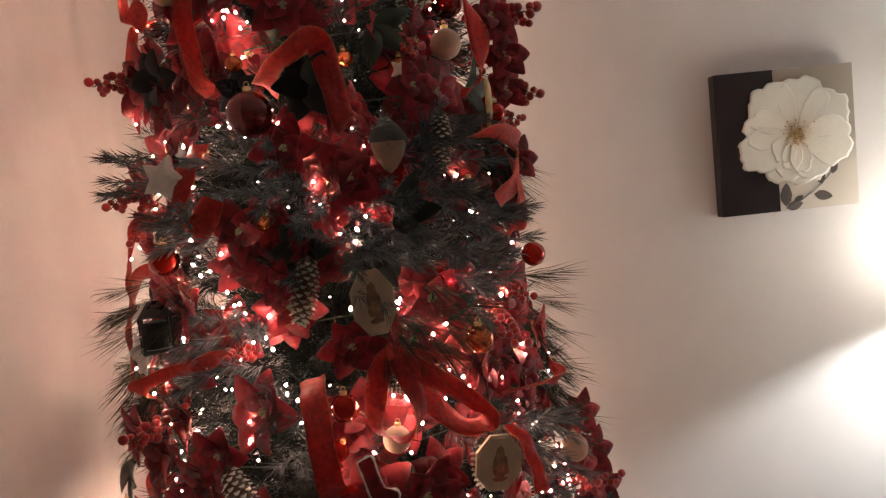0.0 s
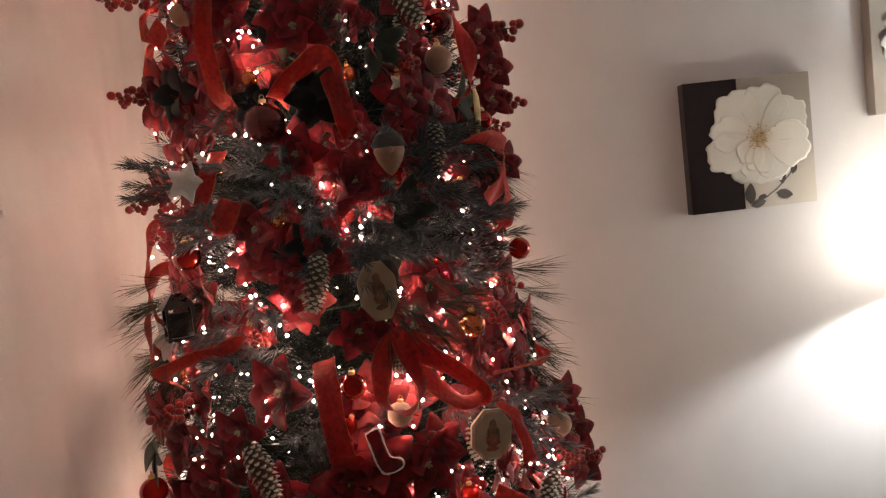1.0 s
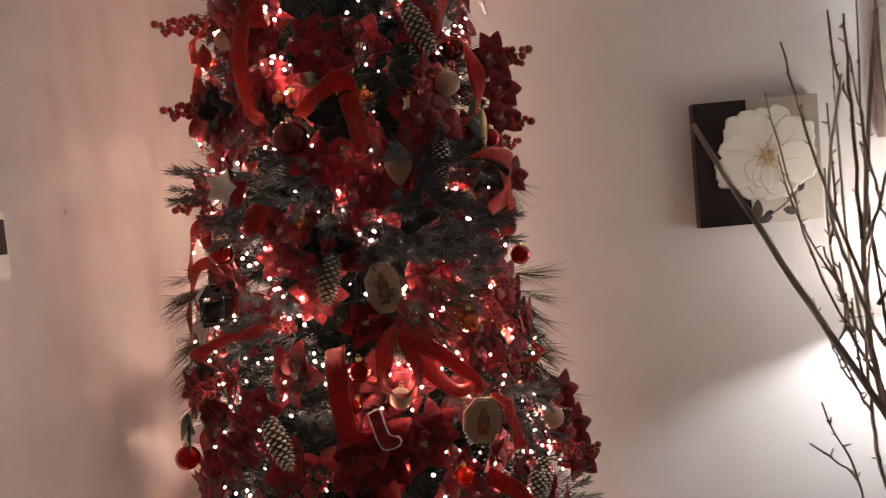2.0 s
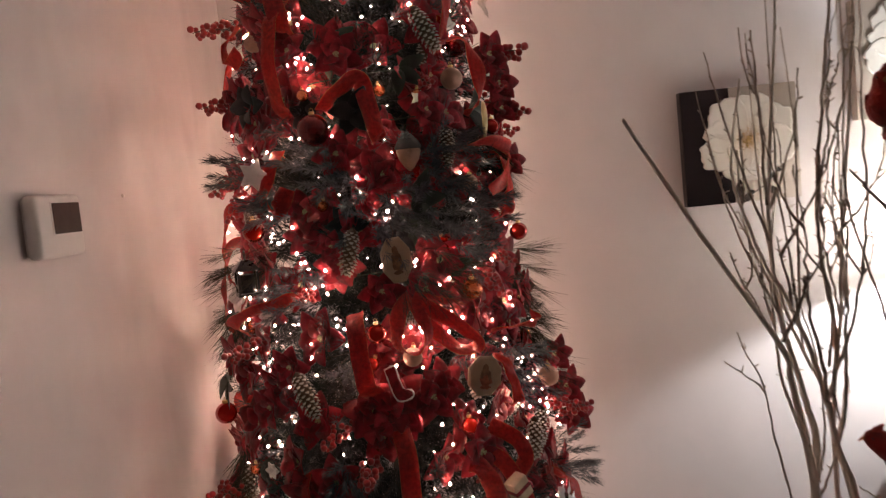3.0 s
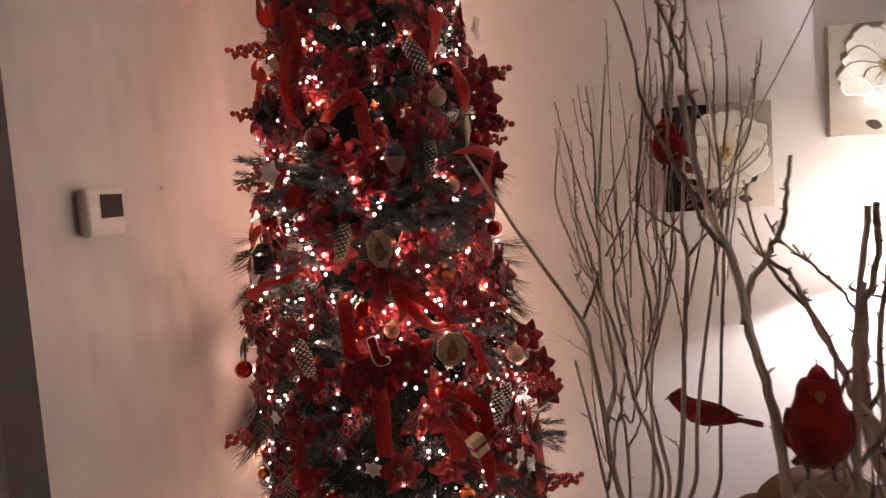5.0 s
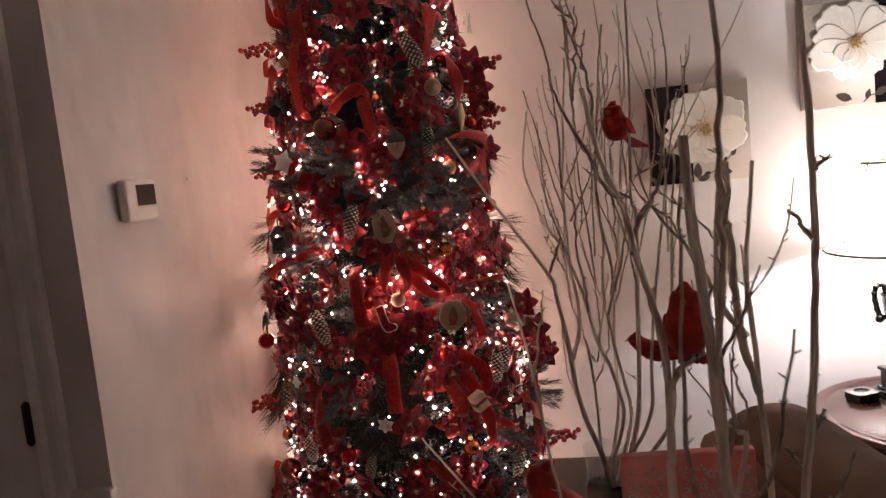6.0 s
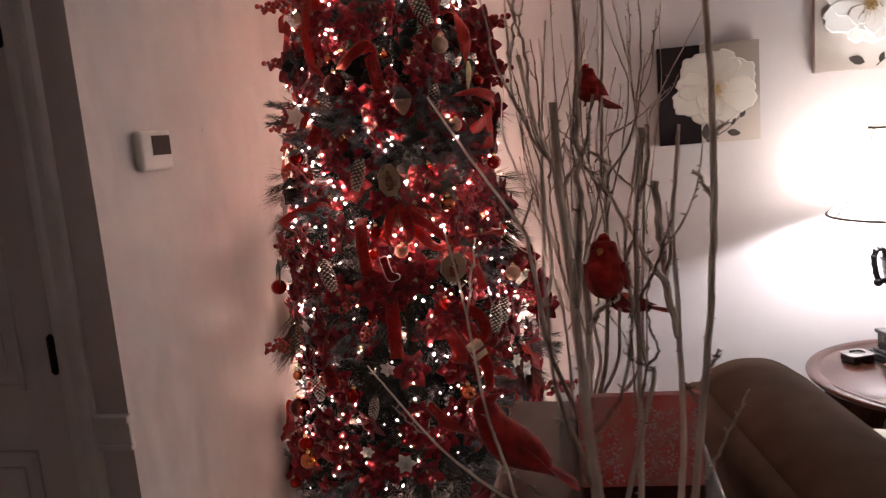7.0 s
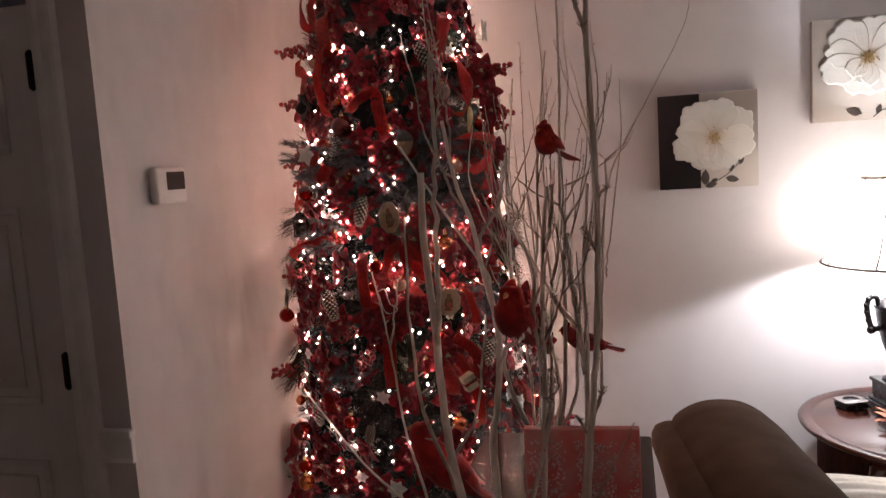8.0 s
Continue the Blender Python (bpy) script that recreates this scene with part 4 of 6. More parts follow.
branch("slender pale branch bending far to one side",
       [(0.612, 0.42, 0.935), (0.650, 0.390, 1.056), (0.637, 0.365, 1.148), (0.612, 0.351, 1.218), (0.601, 0.348, 1.272), (0.584, 0.346, 1.336), (0.561, 0.344, 1.397), (0.545, 0.342, 1.423), (0.526, 0.339, 1.472), (0.510, 0.337, 1.538), (0.524, 0.335, 1.633)], 0.0062, 0.0016,
       [([(0.601, 0.345, 1.273), (0.597, 0.348, 1.320), (0.589, 0.352, 1.393), (0.592, 0.355, 1.465), (0.585, 0.358, 1.537)], 0.0036, 0.0010),
        ([(0.612, 0.355, 1.217), (0.626, 0.357, 1.263), (0.631, 0.359, 1.336), (0.637, 0.360, 1.388), (0.630, 0.362, 1.461), (0.619, 0.364, 1.503)], 0.0042, 0.0012),
        ([(0.592, 0.355, 1.465), (0.572, 0.358, 1.503), (0.561, 0.360, 1.545), (0.555, 0.363, 1.602), (0.545, 0.365, 1.674)], 0.0022, 0.0009)], seed=21, fine=4, girth=0.66, level=True)
branch("pale branch with tall straight shoots",
       [(0.618, 0.425, 0.935), (0.642, 0.430, 1.043), (0.648, 0.432, 1.111), (0.648, 0.434, 1.202), (0.657, 0.437, 1.290), (0.667, 0.439, 1.345), (0.677, 0.441, 1.453), (0.693, 0.443, 1.591), (0.706, 0.446, 1.706), (0.701, 0.448, 1.800), (0.701, 0.450, 1.861)], 0.0058, 0.0012,
       [([(0.657, 0.430, 1.291), (0.650, 0.425, 1.359), (0.639, 0.420, 1.425), (0.636, 0.415, 1.501), (0.645, 0.410, 1.595), (0.654, 0.405, 1.686), (0.667, 0.400, 1.773)], 0.0038, 0.0022),
        ([(0.636, 0.410, 1.501), (0.651, 0.413, 1.563), (0.659, 0.417, 1.646), (0.675, 0.420, 1.721)], 0.0022, 0.0009),
        ([(0.645, 0.410, 1.595), (0.660, 0.413, 1.624), (0.675, 0.417, 1.664), (0.688, 0.420, 1.705)], 0.0020, 0.0008),
        ([(0.667, 0.440, 1.345), (0.660, 0.443, 1.400), (0.654, 0.447, 1.466), (0.653, 0.450, 1.542)], 0.0022, 0.0010),
        ([(0.676, 0.440, 1.453), (0.701, 0.433, 1.484), (0.723, 0.427, 1.535), (0.730, 0.420, 1.597)], 0.0024, 0.0010)], seed=22, fine=4, girth=0.66, level=True)
branch("pale branch with crossing side twigs",
       [(0.606, 0.415, 0.935), (0.606, 0.419, 1.025), (0.603, 0.401, 1.123), (0.596, 0.388, 1.194), (0.582, 0.391, 1.249), (0.572, 0.395, 1.292), (0.571, 0.399, 1.335), (0.570, 0.402, 1.389), (0.578, 0.406, 1.464), (0.587, 0.410, 1.505)], 0.0048, 0.0014,
       [([(0.596, 0.390, 1.193), (0.611, 0.400, 1.167), (0.620, 0.398, 1.212), (0.621, 0.402, 1.277), (0.614, 0.406, 1.332), (0.601, 0.410, 1.386)], 0.0026, 0.0010),
        ([(0.603, 0.407, 1.121), (0.621, 0.401, 1.156), (0.637, 0.395, 1.211), (0.634, 0.398, 1.277), (0.644, 0.400, 1.330)], 0.0026, 0.0010),
        ([(0.571, 0.400, 1.335), (0.551, 0.400, 1.370), (0.534, 0.400, 1.409)], 0.0020, 0.0008)], seed=23, fine=6, girth=0.66, level=True)
branch("pale branch with bowed upper shoots",
       [(0.63, 0.41, 0.935), (0.695, 0.380, 1.057), (0.706, 0.377, 1.167), (0.719, 0.374, 1.275), (0.735, 0.371, 1.379), (0.751, 0.368, 1.481), (0.750, 0.365, 1.562), (0.742, 0.362, 1.632), (0.733, 0.359, 1.672), (0.723, 0.356, 1.722), (0.709, 0.353, 1.776), (0.704, 0.350, 1.819)], 0.0056, 0.0011,
       [([(0.752, 0.370, 1.481), (0.754, 0.370, 1.562), (0.765, 0.370, 1.631), (0.766, 0.370, 1.719), (0.760, 0.370, 1.778), (0.758, 0.370, 1.817)], 0.0028, 0.0010),
        ([(0.749, 0.360, 1.562), (0.747, 0.367, 1.652), (0.749, 0.373, 1.721), (0.743, 0.380, 1.772)], 0.0022, 0.0009)], seed=24, fine=0, girth=0.66, level=True)
branch("thin pale branch with drooping side twigs",
       [(0.635, -0.27, 0.935), (0.712, -0.240, 1.227), (0.712, -0.228, 1.260), (0.703, -0.217, 1.307), (0.697, -0.205, 1.352), (0.696, -0.193, 1.378), (0.694, -0.182, 1.420), (0.678, -0.170, 1.455)], 0.0046, 0.0016,
       [([(0.705, -0.210, 1.305), (0.704, -0.203, 1.335), (0.698, -0.197, 1.359), (0.694, -0.190, 1.396)], 0.0022, 0.0010),
        ([(0.711, -0.230, 1.261), (0.724, -0.223, 1.276), (0.716, -0.215, 1.309), (0.718, -0.208, 1.354), (0.721, -0.200, 1.389)], 0.0022, 0.0009),
        ([(0.696, -0.190, 1.377), (0.711, -0.185, 1.413), (0.710, -0.180, 1.451), (0.692, -0.175, 1.470), (0.673, -0.170, 1.495)], 0.0024, 0.0010),
        ([(0.711, -0.230, 1.261), (0.696, -0.225, 1.266), (0.686, -0.220, 1.277)], 0.0018, 0.0008)], seed=25, fine=3, girth=0.66, level=True)


def bird_mesh(seg=12):
    b = bmesh.new()
    rows = [((0.044, -0.020), 0.006), ((0.034, -0.013), 0.0135), ((0.018, -0.005), 0.0205), ((0.002, 0.000), 0.0242), ((-0.014, 0.009), 0.0232),
            ((-0.027, 0.020), 0.0185), ((-0.034, 0.030), 0.0158), ((-0.039, 0.038), 0.0150), ((-0.044, 0.045), 0.0115), ((-0.047, 0.050), 0.004)]
    pts = [Vector((p[0], 0, p[1])) for p, r in rows]
    prev = None
    for k, (p, r) in enumerate(rows):
        d = (pts[min(k + 1, len(pts) - 1)] - pts[max(k - 1, 0)]).normalized()
        u, v = Vector((0, 1, 0)), d.cross(Vector((0, 1, 0)))
        ring = []
        for i in range(seg):
            a = 2 * math.pi * i / seg
            w = r * (1 + 0.05 * noise.noise((k * 1.7, i * 2.1, 3)))
            ring.append(b.verts.new(pts[k] + u * math.cos(a) * w + v * math.sin(a) * w))
        if prev:
            for i in range(seg):
                b.faces.new((prev[i], prev[(i + 1) % seg], ring[(i + 1) % seg], ring[i]))
        else:
            b.faces.new(list(reversed(ring)))
        prev = ring
    b.faces.new(prev)
    return b


def sitting_bird(label, m):
    """A round bird sitting upright, facing -x."""
    ob = thing("red_bird", label, "bird figurine", m, group="red birds on the branches")
    prof_ = [(0, -0.0285), (0.011, -0.027), (0.0195, -0.018), (0.0240, -0.005), (0.0245, 0.004), (0.0220, 0.015), (0.0190, 0.023), (0.0172, 0.029), (0.0162, 0.035), (0.0152, 0.040), (0.0118, 0.0445), (0, 0.046)]
    b = lathe([tuple(p) for p in spline(prof_, 3)], 20)
    for v in b.verts:
        v.co.x += -0.10 * (v.co.z + 0.005)
        w = 1 + 0.05 * noise.noise(v.co * 130)
        v.co.x, v.co.y = v.co.x * w, v.co.y * w
    part("body", b, M_CARDINAL, ob, smooth=True)
    part("crest", tube([(-0.006, 0, 0.042), (-0.001, 0, 0.050), (0.006, 0, 0.053)], 0.0105, 0.002, 8), M_CARDINAL, ob, smooth=True)
    for k in range(-2, 3):
        sl = slab([(0, -0.004), (0.030, -0.0050), (0.074, -0.006), (0.086, 0), (0.074, 0.006), (0.030, 0.0050), (0, 0.004)], 0.0016, None, 0.0008)
        bmesh.ops.rotate(sl, verts=sl.verts, cent=(0, 0, 0), matrix=Matrix.Rotation(radians(90), 3, "X"))
        bmesh.ops.rotate(sl, verts=sl.verts, cent=(0, 0, 0), matrix=Matrix.Rotation(radians(5 * k), 3, "Z"))
        bmesh.ops.rotate(sl, verts=sl.verts, cent=(0, 0, 0), matrix=Matrix.Rotation(radians(30), 3, "Y"))
        bmesh.ops.translate(sl, verts=sl.verts, vec=(0.013, 0, -0.012 + 0.0006 * k))
        part("tail_feather", sl, M_CARDINAL, ob)
    for s_ in (-1, 1):
        wb = slab([(-0.010, 0.016), (0.004, 0.018), (0.018, 0.004), (0.030, -0.020), (0.014, -0.018), (-0.006, -0.004)], 0.003, None, 0.0, 0.003)
        bmesh.ops.translate(wb, verts=wb.verts, vec=(0, -0.0205, 0))
        if s_ > 0:
            bmesh.ops.scale(wb, verts=wb.verts, vec=(1, -1, 1))
        part("wing", wb, M_CARDINAL, ob, smooth=True)
        part("leg", tube([(0.0, s_ * 0.009, -0.026), (-0.002, s_ * 0.009, -0.034), (-0.008, s_ * 0.010, -0.037)], 0.0013, 0.001, 5), M_STEM, ob)
        part("eye", ball_mesh(0.0020, 1, None, (-0.0155, s_ * 0.0100, 0.037)), M_BLACK, ob)
    part("beak", tube([(-0.016, 0, 0.034), (-0.023, 0, 0.032), (-0.029, 0, 0.029)], 0.0055, 0.0006, 8), M_BEAK, ob)
    part("mask", ball_mesh(0.0080, 2, None, (-0.0145, 0, 0.032), (0.7, 1, 0.8)), M_BLACKFELT, ob)
    return ob


def bird(label, m, s=1.0):
    ob = thing("red_bird", label, "bird figurine", m @ Matrix.Scale(s, 4), group="red birds on the branches")
    part("body", bird_mesh(), M_CARDINAL, ob, smooth=True)
    part("crest", tube([(-0.038, 0, 0.043), (-0.033, 0, 0.052), (-0.026, 0, 0.058)], 0.0105, 0.001, 8), M_CARDINAL, ob, smooth=True)
    for k in range(-2, 3):
        sl = slab([(0, -0.004), (0.02, -0.0055), (0.044, -0.006), (0.052, 0), (0.044, 0.006), (0.02, 0.0055), (0, 0.004)], 0.0016, None, 0.0008)
        bmesh.ops.rotate(sl, verts=sl.verts, cent=(0, 0, 0), matrix=Matrix.Rotation(radians(90), 3, "X") )
        bmesh.ops.rotate(sl, verts=sl.verts, cent=(0, 0, 0), matrix=Matrix.Rotation(radians(5 * k), 3, "Z"))
        bmesh.ops.rotate(sl, verts=sl.verts, cent=(0, 0, 0), matrix=Matrix.Rotation(radians(24), 3, "Y"))
        bmesh.ops.translate(sl, verts=sl.verts, vec=(0.034, 0, -0.013 + 0.0006 * k))
        part("tail_feather", sl, M_CARDINAL, ob)
    for s_ in (-1, 1):
        wb = slab([(-0.022, 0.006), (-0.008, 0.015), (0.02, 0.004), (0.052, -0.018), (0.03, -0.016), (0.0, -0.010)], 0.003, None, 0.0, 0.003)
        bmesh.ops.translate(wb, verts=wb.verts, vec=(0, -0.0195, 0))
        if s_ > 0:
            bmesh.ops.scale(wb, verts=wb.verts, vec=(1, -1, 1))
        part("wing", wb, M_CARDINAL, ob, smooth=True)
        part("leg", tube([(0.002, s_ * 0.008, -0.018), (-0.001, s_ * 0.008, -0.028), (-0.006, s_ * 0.009, -0.034)], 0.0013, 0.001, 5), M_STEM, ob)
        part("eye", ball_mesh(0.002, 1, None, (-0.043, s_ * 0.0115, 0.042)), M_BLACK, ob)
    part("beak", tube([(-0.046, 0, 0.044), (-0.053, 0, 0.042), (-0.060, 0, 0.038)], 0.0055, 0.0006, 8), M_BEAK, ob)
    part("mask", ball_mesh(0.0075, 2, None, (-0.0465, 0, 0.0405), (0.7, 1, 0.8)), M_BLACKFELT, ob)
    return ob


sitting_bird("red feathered bird figurine perched high on a pale branch", pose(*settle((0.645, 0.310, 1.528)), 0, -4, 54) @ Matrix.Diagonal((0.92, 0.92, 0.80, 1)))
sitting_bird("plump red feathered bird figurine on a forked branch", pose(0.671, -0.220, 1.363, 0, 6, 74) @ Matrix.Diagonal((0.92, 0.92, 0.88, 1)))
bird("small red feathered bird figurine low among the twigs", pose(*settle((0.700, 0.385, 1.122)), 0, -12, -20) @ Matrix.Diagonal((0.95, 0.80, 0.80, 1)))
bird("red feathered bird figurine perched low with a long tail", pose(*settle((0.510, -0.106, 1.032)), 0, 14, 8), 1.2)


# ---- the tree ----
CX, CY = -0.01, 1.58


def radius(z):
    return 0.375 + (1.45 - z) * 0.12


def spot(ang, z, out=0.0, rx=0.0, ry=0.0, spin=0.0):
    """A pose on the tree's outside: x along the surface, -y outward, z up."""
    z += 0.034
    r = radius(z) + out
    a = radians(ang)
    x = max(CX + r * math.sin(a), X0 + 0.03)
    y = min(CY - r * math.cos(a), YN - 0.04)
    return pose(x, y, z, 0, 0, ang + spin) @ pose(0, 0, 0, rx, ry, 0)


tree = thing("christmas_tree", "slim frosted artificial christmas tree crowded with red decorations", "christmas tree", pose(CX, CY, 0))
part("trunk", lathe([(0, 0), (0.02, 0), (0.02, 2.2), (0.008, 2.42), (0, 2.42)], 12), M_TRUNK, tree)
for a in (0, 90, 180, 270):
    ca, sa = math.cos(radians(a + 20)), math.sin(radians(a + 20))
    part("foot", tube([(0, 0, 0.14), (0.15 * ca, 0.15 * sa, 0.05), (0.27 * ca, 0.27 * sa, 0.012)], 0.013, 0.011, 8), M_TRUNK, tree)


def needles(sprays, per, length, width, seed, splay=(0.6, 1.1)):
    """One mesh of needles: each spray is (base, direction, stem length)."""
    rng = np.random.RandomState(seed)
    S = np.array([(*b_, *d_, l_) for b_, d_, l_ in sprays], float)
    S = np.repeat(S, per, axis=0)
    n = len(S)
    base, d, L_ = S[:, 0:3], S[:, 3:6], S[:, 6:7]
    u = rng.rand(n, 1) ** 0.8
    q = rng.randn(n, 3)
    q -= d * (q * d).sum(1, keepdims=True)
    q /= np.linalg.norm(q, axis=1, keepdims=True) + 1e-9
    s = splay[0] + (splay[1] - splay[0]) * rng.rand(n, 1)
    s = s * (1 - 0.45 * u)
    nd = d * np.cos(s) + q * np.sin(s)
    org = base + d * L_ * u
    ln = length * (0.7 + 0.6 * rng.rand(n, 1))
    tip = org + nd * ln
    tip[:, 2:3] -= 0.12 * ln * rng.rand(n, 1)
    w = np.cross(nd, rng.randn(n, 3))
    w /= np.linalg.norm(w, axis=1, keepdims=True) + 1e-9
    mid = org * 0.45 + tip * 0.55
    V = np.stack([org, mid + w * width, tip, mid - w * width], 1)
    lim = X0 + 0.004
    V[:, :, 0] = np.maximum(V[:, :, 0], lim - CX)
    V[:, :, 1] = np.minimum(V[:, :, 1], YN - 0.004 - CY)
    F = np.arange(n * 4).reshape(n, 4)
    me = bpy.data.meshes.new("needles")
    me.from_pydata(V.reshape(-1, 3).tolist(), [], F.tolist())
    return me


def crown(count, seed, reach, lens, up=0.25, zr=(0.16, 2.36)):
    rng = random.Random(seed)
    out = []
    for k in range(count):
        z = zr[0] + (zr[1] - zr[0]) * (k + rng.random()) / count
        a = rng.uniform(0, 2 * math.pi)
        l_ = rng.uniform(*lens)
        r = max(0.02, radius(z) * rng.uniform(*reach) - l_)
        dirv = Vector((math.sin(a), -math.cos(a), rng.uniform(-0.35, 0.55) + up * 0.3))
        dirv += Vector((rng.uniform(-0.5, 0.5), rng.uniform(-0.5, 0.5), 0))
        dirv.normalize()
        out.append(((r * math.sin(a), -r * math.cos(a), z), tuple(dirv), l_))
    return out


def needle_part(name, me, material, label):
    me.materials.append(material)
    o = part(name, me, None, tree, label)
    return tagged(o, kind="stuff")


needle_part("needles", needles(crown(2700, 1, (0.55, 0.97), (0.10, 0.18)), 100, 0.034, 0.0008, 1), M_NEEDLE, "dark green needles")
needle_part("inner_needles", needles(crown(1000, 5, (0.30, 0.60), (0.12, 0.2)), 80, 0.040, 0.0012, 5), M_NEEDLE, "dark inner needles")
needle_part("misted_needles", needles(crown(900, 8, (0.86, 1.04), (0.08, 0.15)), 80, 0.040, 0.0007, 8), M_MIST, "dark misted needles")
needle_part("frosted_needles", needles(crown(120, 2, (0.88, 1.03), (0.08, 0.15)), 130, 0.030, 0.0008, 2), M_FROST, "grey frosted needles")
bs = bmesh.new()
for b_, d_, l_ in crown(420, 3, (0.7, 0.95), (0.2, 0.3)):
    p0 = Vector(b_)
    tube([p0, p0 + Vector(d_) * l_ * 0.5, p0 + Vector(d_) * l_], 0.0022, 0.0010, 4, bs)
tagged(part("wire_bough", bs, M_TRUNK, tree), kind="stuff")


def clump(name, label, ang, z, n, seed, length, per, frost, width=0.0009, spread=0.10, out=0.0, splay=(0.3, 0.9), stem=0.10, droop=0.0, lift=0.0):
    rng = random.Random(seed)
    sp_ = []
    for k in range(n):
        a = radians(ang + rng.uniform(-1, 1) * spread * 110)
        zz = z + rng.uniform(-spread, spread)
        r = radius(zz) - stem * 0.55 + out
        dv = Vector((math.sin(a), -math.cos(a), rng.uniform(-0.4, 0.4) - droop + lift)) + Vector((rng.uniform(-0.55, 0.55), rng.uniform(-0.3, 0.3), 0))
        dv.normalize()
        sp_.append(((r * math.sin(a), -r * math.cos(a), zz), tuple(dv), stem))
    needle_part(name, needles(sp_, per, length, width, seed, splay), frost, label)


for k, (a_, z_) in enumerate(((2, 1.519), (18, 1.50), (31, 1.523), (40, 1.407), (38, 1.664), (54, 1.094), (86, 0.793), (50, 0.682), (-8, 0.919), (-13, 0.454), (39, 0.504), (8, 1.44), (-22, 1.36), (25, 1.60), (46, 1.50), (-30, 1.55), (-12, 1.62))):
    clump("frosted_bough", "grey frosted pine bough", a_, z_, 9, 40 + k, 0.032, 120, M_FROST, spread=0.055, out=0.03)
for k, (a_, z_, dr) in enumerate(((-74, 1.423, -0.1), (-76, 1.33, 0.3), (-74, 1.224, 0.8), (79, 1.34, 0.1), (76, 1.24, 0.5), (78, 1.642, 0.9), (-58, 0.886, 1.0), (68, 0.729, 0.2), (30, 1.40, -0.1), (-35, 1.44, 0.6), (85, 1.1, 0.6), (-70, 1.27, 1.0), (-66, 1.36, 0.8), (80, 1.66, 1.2), (74, 1.30, 1.0), (72, 1.18, 1.0), (-62, 0.95, 1.2), (25, 1.36, 0.4), (18, 1.40, 0.2))):
    clump("long_needle_bough", "long-needled pine spray", a_, z_, 5, 70 + k, 0.085, 44, M_LONG, width=0.0006, spread=0.05, out=0.0, splay=(0.1, 0.55), stem=0.07, droop=dr + 0.25)

clump("misted_bough", "dark spiky pine bough", -60, 1.63, 5, 95, 0.030, 110, M_MIST, spread=0.04, out=0.02)

# string lights
lights = thing("string_lights", "warm white fairy lights wound through the tree, lit", "string lights", pose(CX, CY, 0))
bulb_me = finish("bulb", lathe([(0, -0.0042), (0.0021, -0.0030), (0.0029, 0), (0.0021, 0.0034), (0, 0.0050)], 8), M_BULB, True)
rl = random.Random(11)
path = []
NB = 200


def middle(u):
    """Heights crowd towards the middle of the tree."""
    return 0.22 + 2.10 * (u + 0.04 * math.sin(2 * math.pi * u))


def light_at(o, ang, z, share, size):
    r = radius(z) * share
    x, y = max(r * math.sin(ang), X0 + 0.075 - CX), min(-r * math.cos(ang), YN - 0.07 - CY)
    o.matrix_basis = pose(x, y, z, rl.uniform(-60, 60), rl.uniform(-60, 60), 0) @ Matrix.Scale(size, 4)


for k in range(NB):
    light_at(part("bulb", bulb_me, None, lights), k * 2.399963 + rl.uniform(-0.4, 0.4), middle(k / NB) + rl.uniform(-0.03, 0.03), rl.uniform(0.76, 1.03), rl.uniform(0.4, 0.9))
for k in range(38):
    light_at(part("bulb", bulb_me, None, lights), radians(rl.uniform(-128, -76)), 0.30 + 2.04 * (k + rl.random()) / 38, rl.uniform(0.92, 1.02), 0.48)
for k in range(10):
    light_at(part("bulb", bulb_me, None, lights), radians(rl.uniform(-74, -60)), 0.36 + 1.9 * (k + rl.random()) / 10, rl.uniform(1.02, 1.07), 0.5)
for k in range(54):
    light_at(part("bulb", bulb_me, None, lights), radians(rl.uniform(96, 150)), 0.36 + 1.98 * (k + rl.random()) / 54, rl.uniform(0.98, 1.04), 0.5)
for k in range(9):
    light_at(part("bulb", bulb_me, None, lights), radians(8 + 3 * k), 1.17 + 0.11 * ((k * 5) % 9) / 9, rl.uniform(0.98, 1.04), 0.6)
small = bmesh.new()
# knots of lights bunched together, and single small ones
for k in range(30):
    z, a = (rl.uniform(0.90, 2.05), radians(rl.uniform(-75, 75))) if k > 14 else (1.17 + 0.034 * k, radians(-42 + (k * 37) % 80))
    for q in range(rl.randrange(3, 6)):
        zz, aa, r = z + rl.gauss(0, 0.014), a + rl.gauss(0, 0.045), radius(z) * rl.uniform(0.86, 1.02)
        lathe([(0, -0.0026), (0.0017, -0.0010), (0.0017, 0.0012), (0, 0.0028)], 6, small, (r * math.sin(aa), -r * math.cos(aa), zz))
for k in range(130):
    z = middle(rl.random())
    a = radians(rl.uniform(-150, 150))
    r = radius(z) * rl.uniform(0.70, 1.0)
    x, y = max(r * math.sin(a), X0 + 0.03 - CX), min(-r * math.cos(a), YN - 0.04 - CY)
    lathe([(0, -0.0024), (0.0015, -0.0010), (0.0015, 0.0011), (0, 0.0026)], 6, small, (x, y, z))
# tiny glowing specks stand in for glints on tinsel and ornaments
for k in range(240):
    z, a = rl.uniform(0.3, 2.25), radians(rl.uniform(-110, 110))
    r = radius(z) * rl.uniform(0.80, 1.03)
    x, y = max(r * math.sin(a), X0 + 0.03 - CX), min(-r * math.cos(a), YN - 0.04 - CY)
    lathe([(0, -0.0012), (0.0008, 0), (0, 0.0012)], 5, small, (x, y, z))
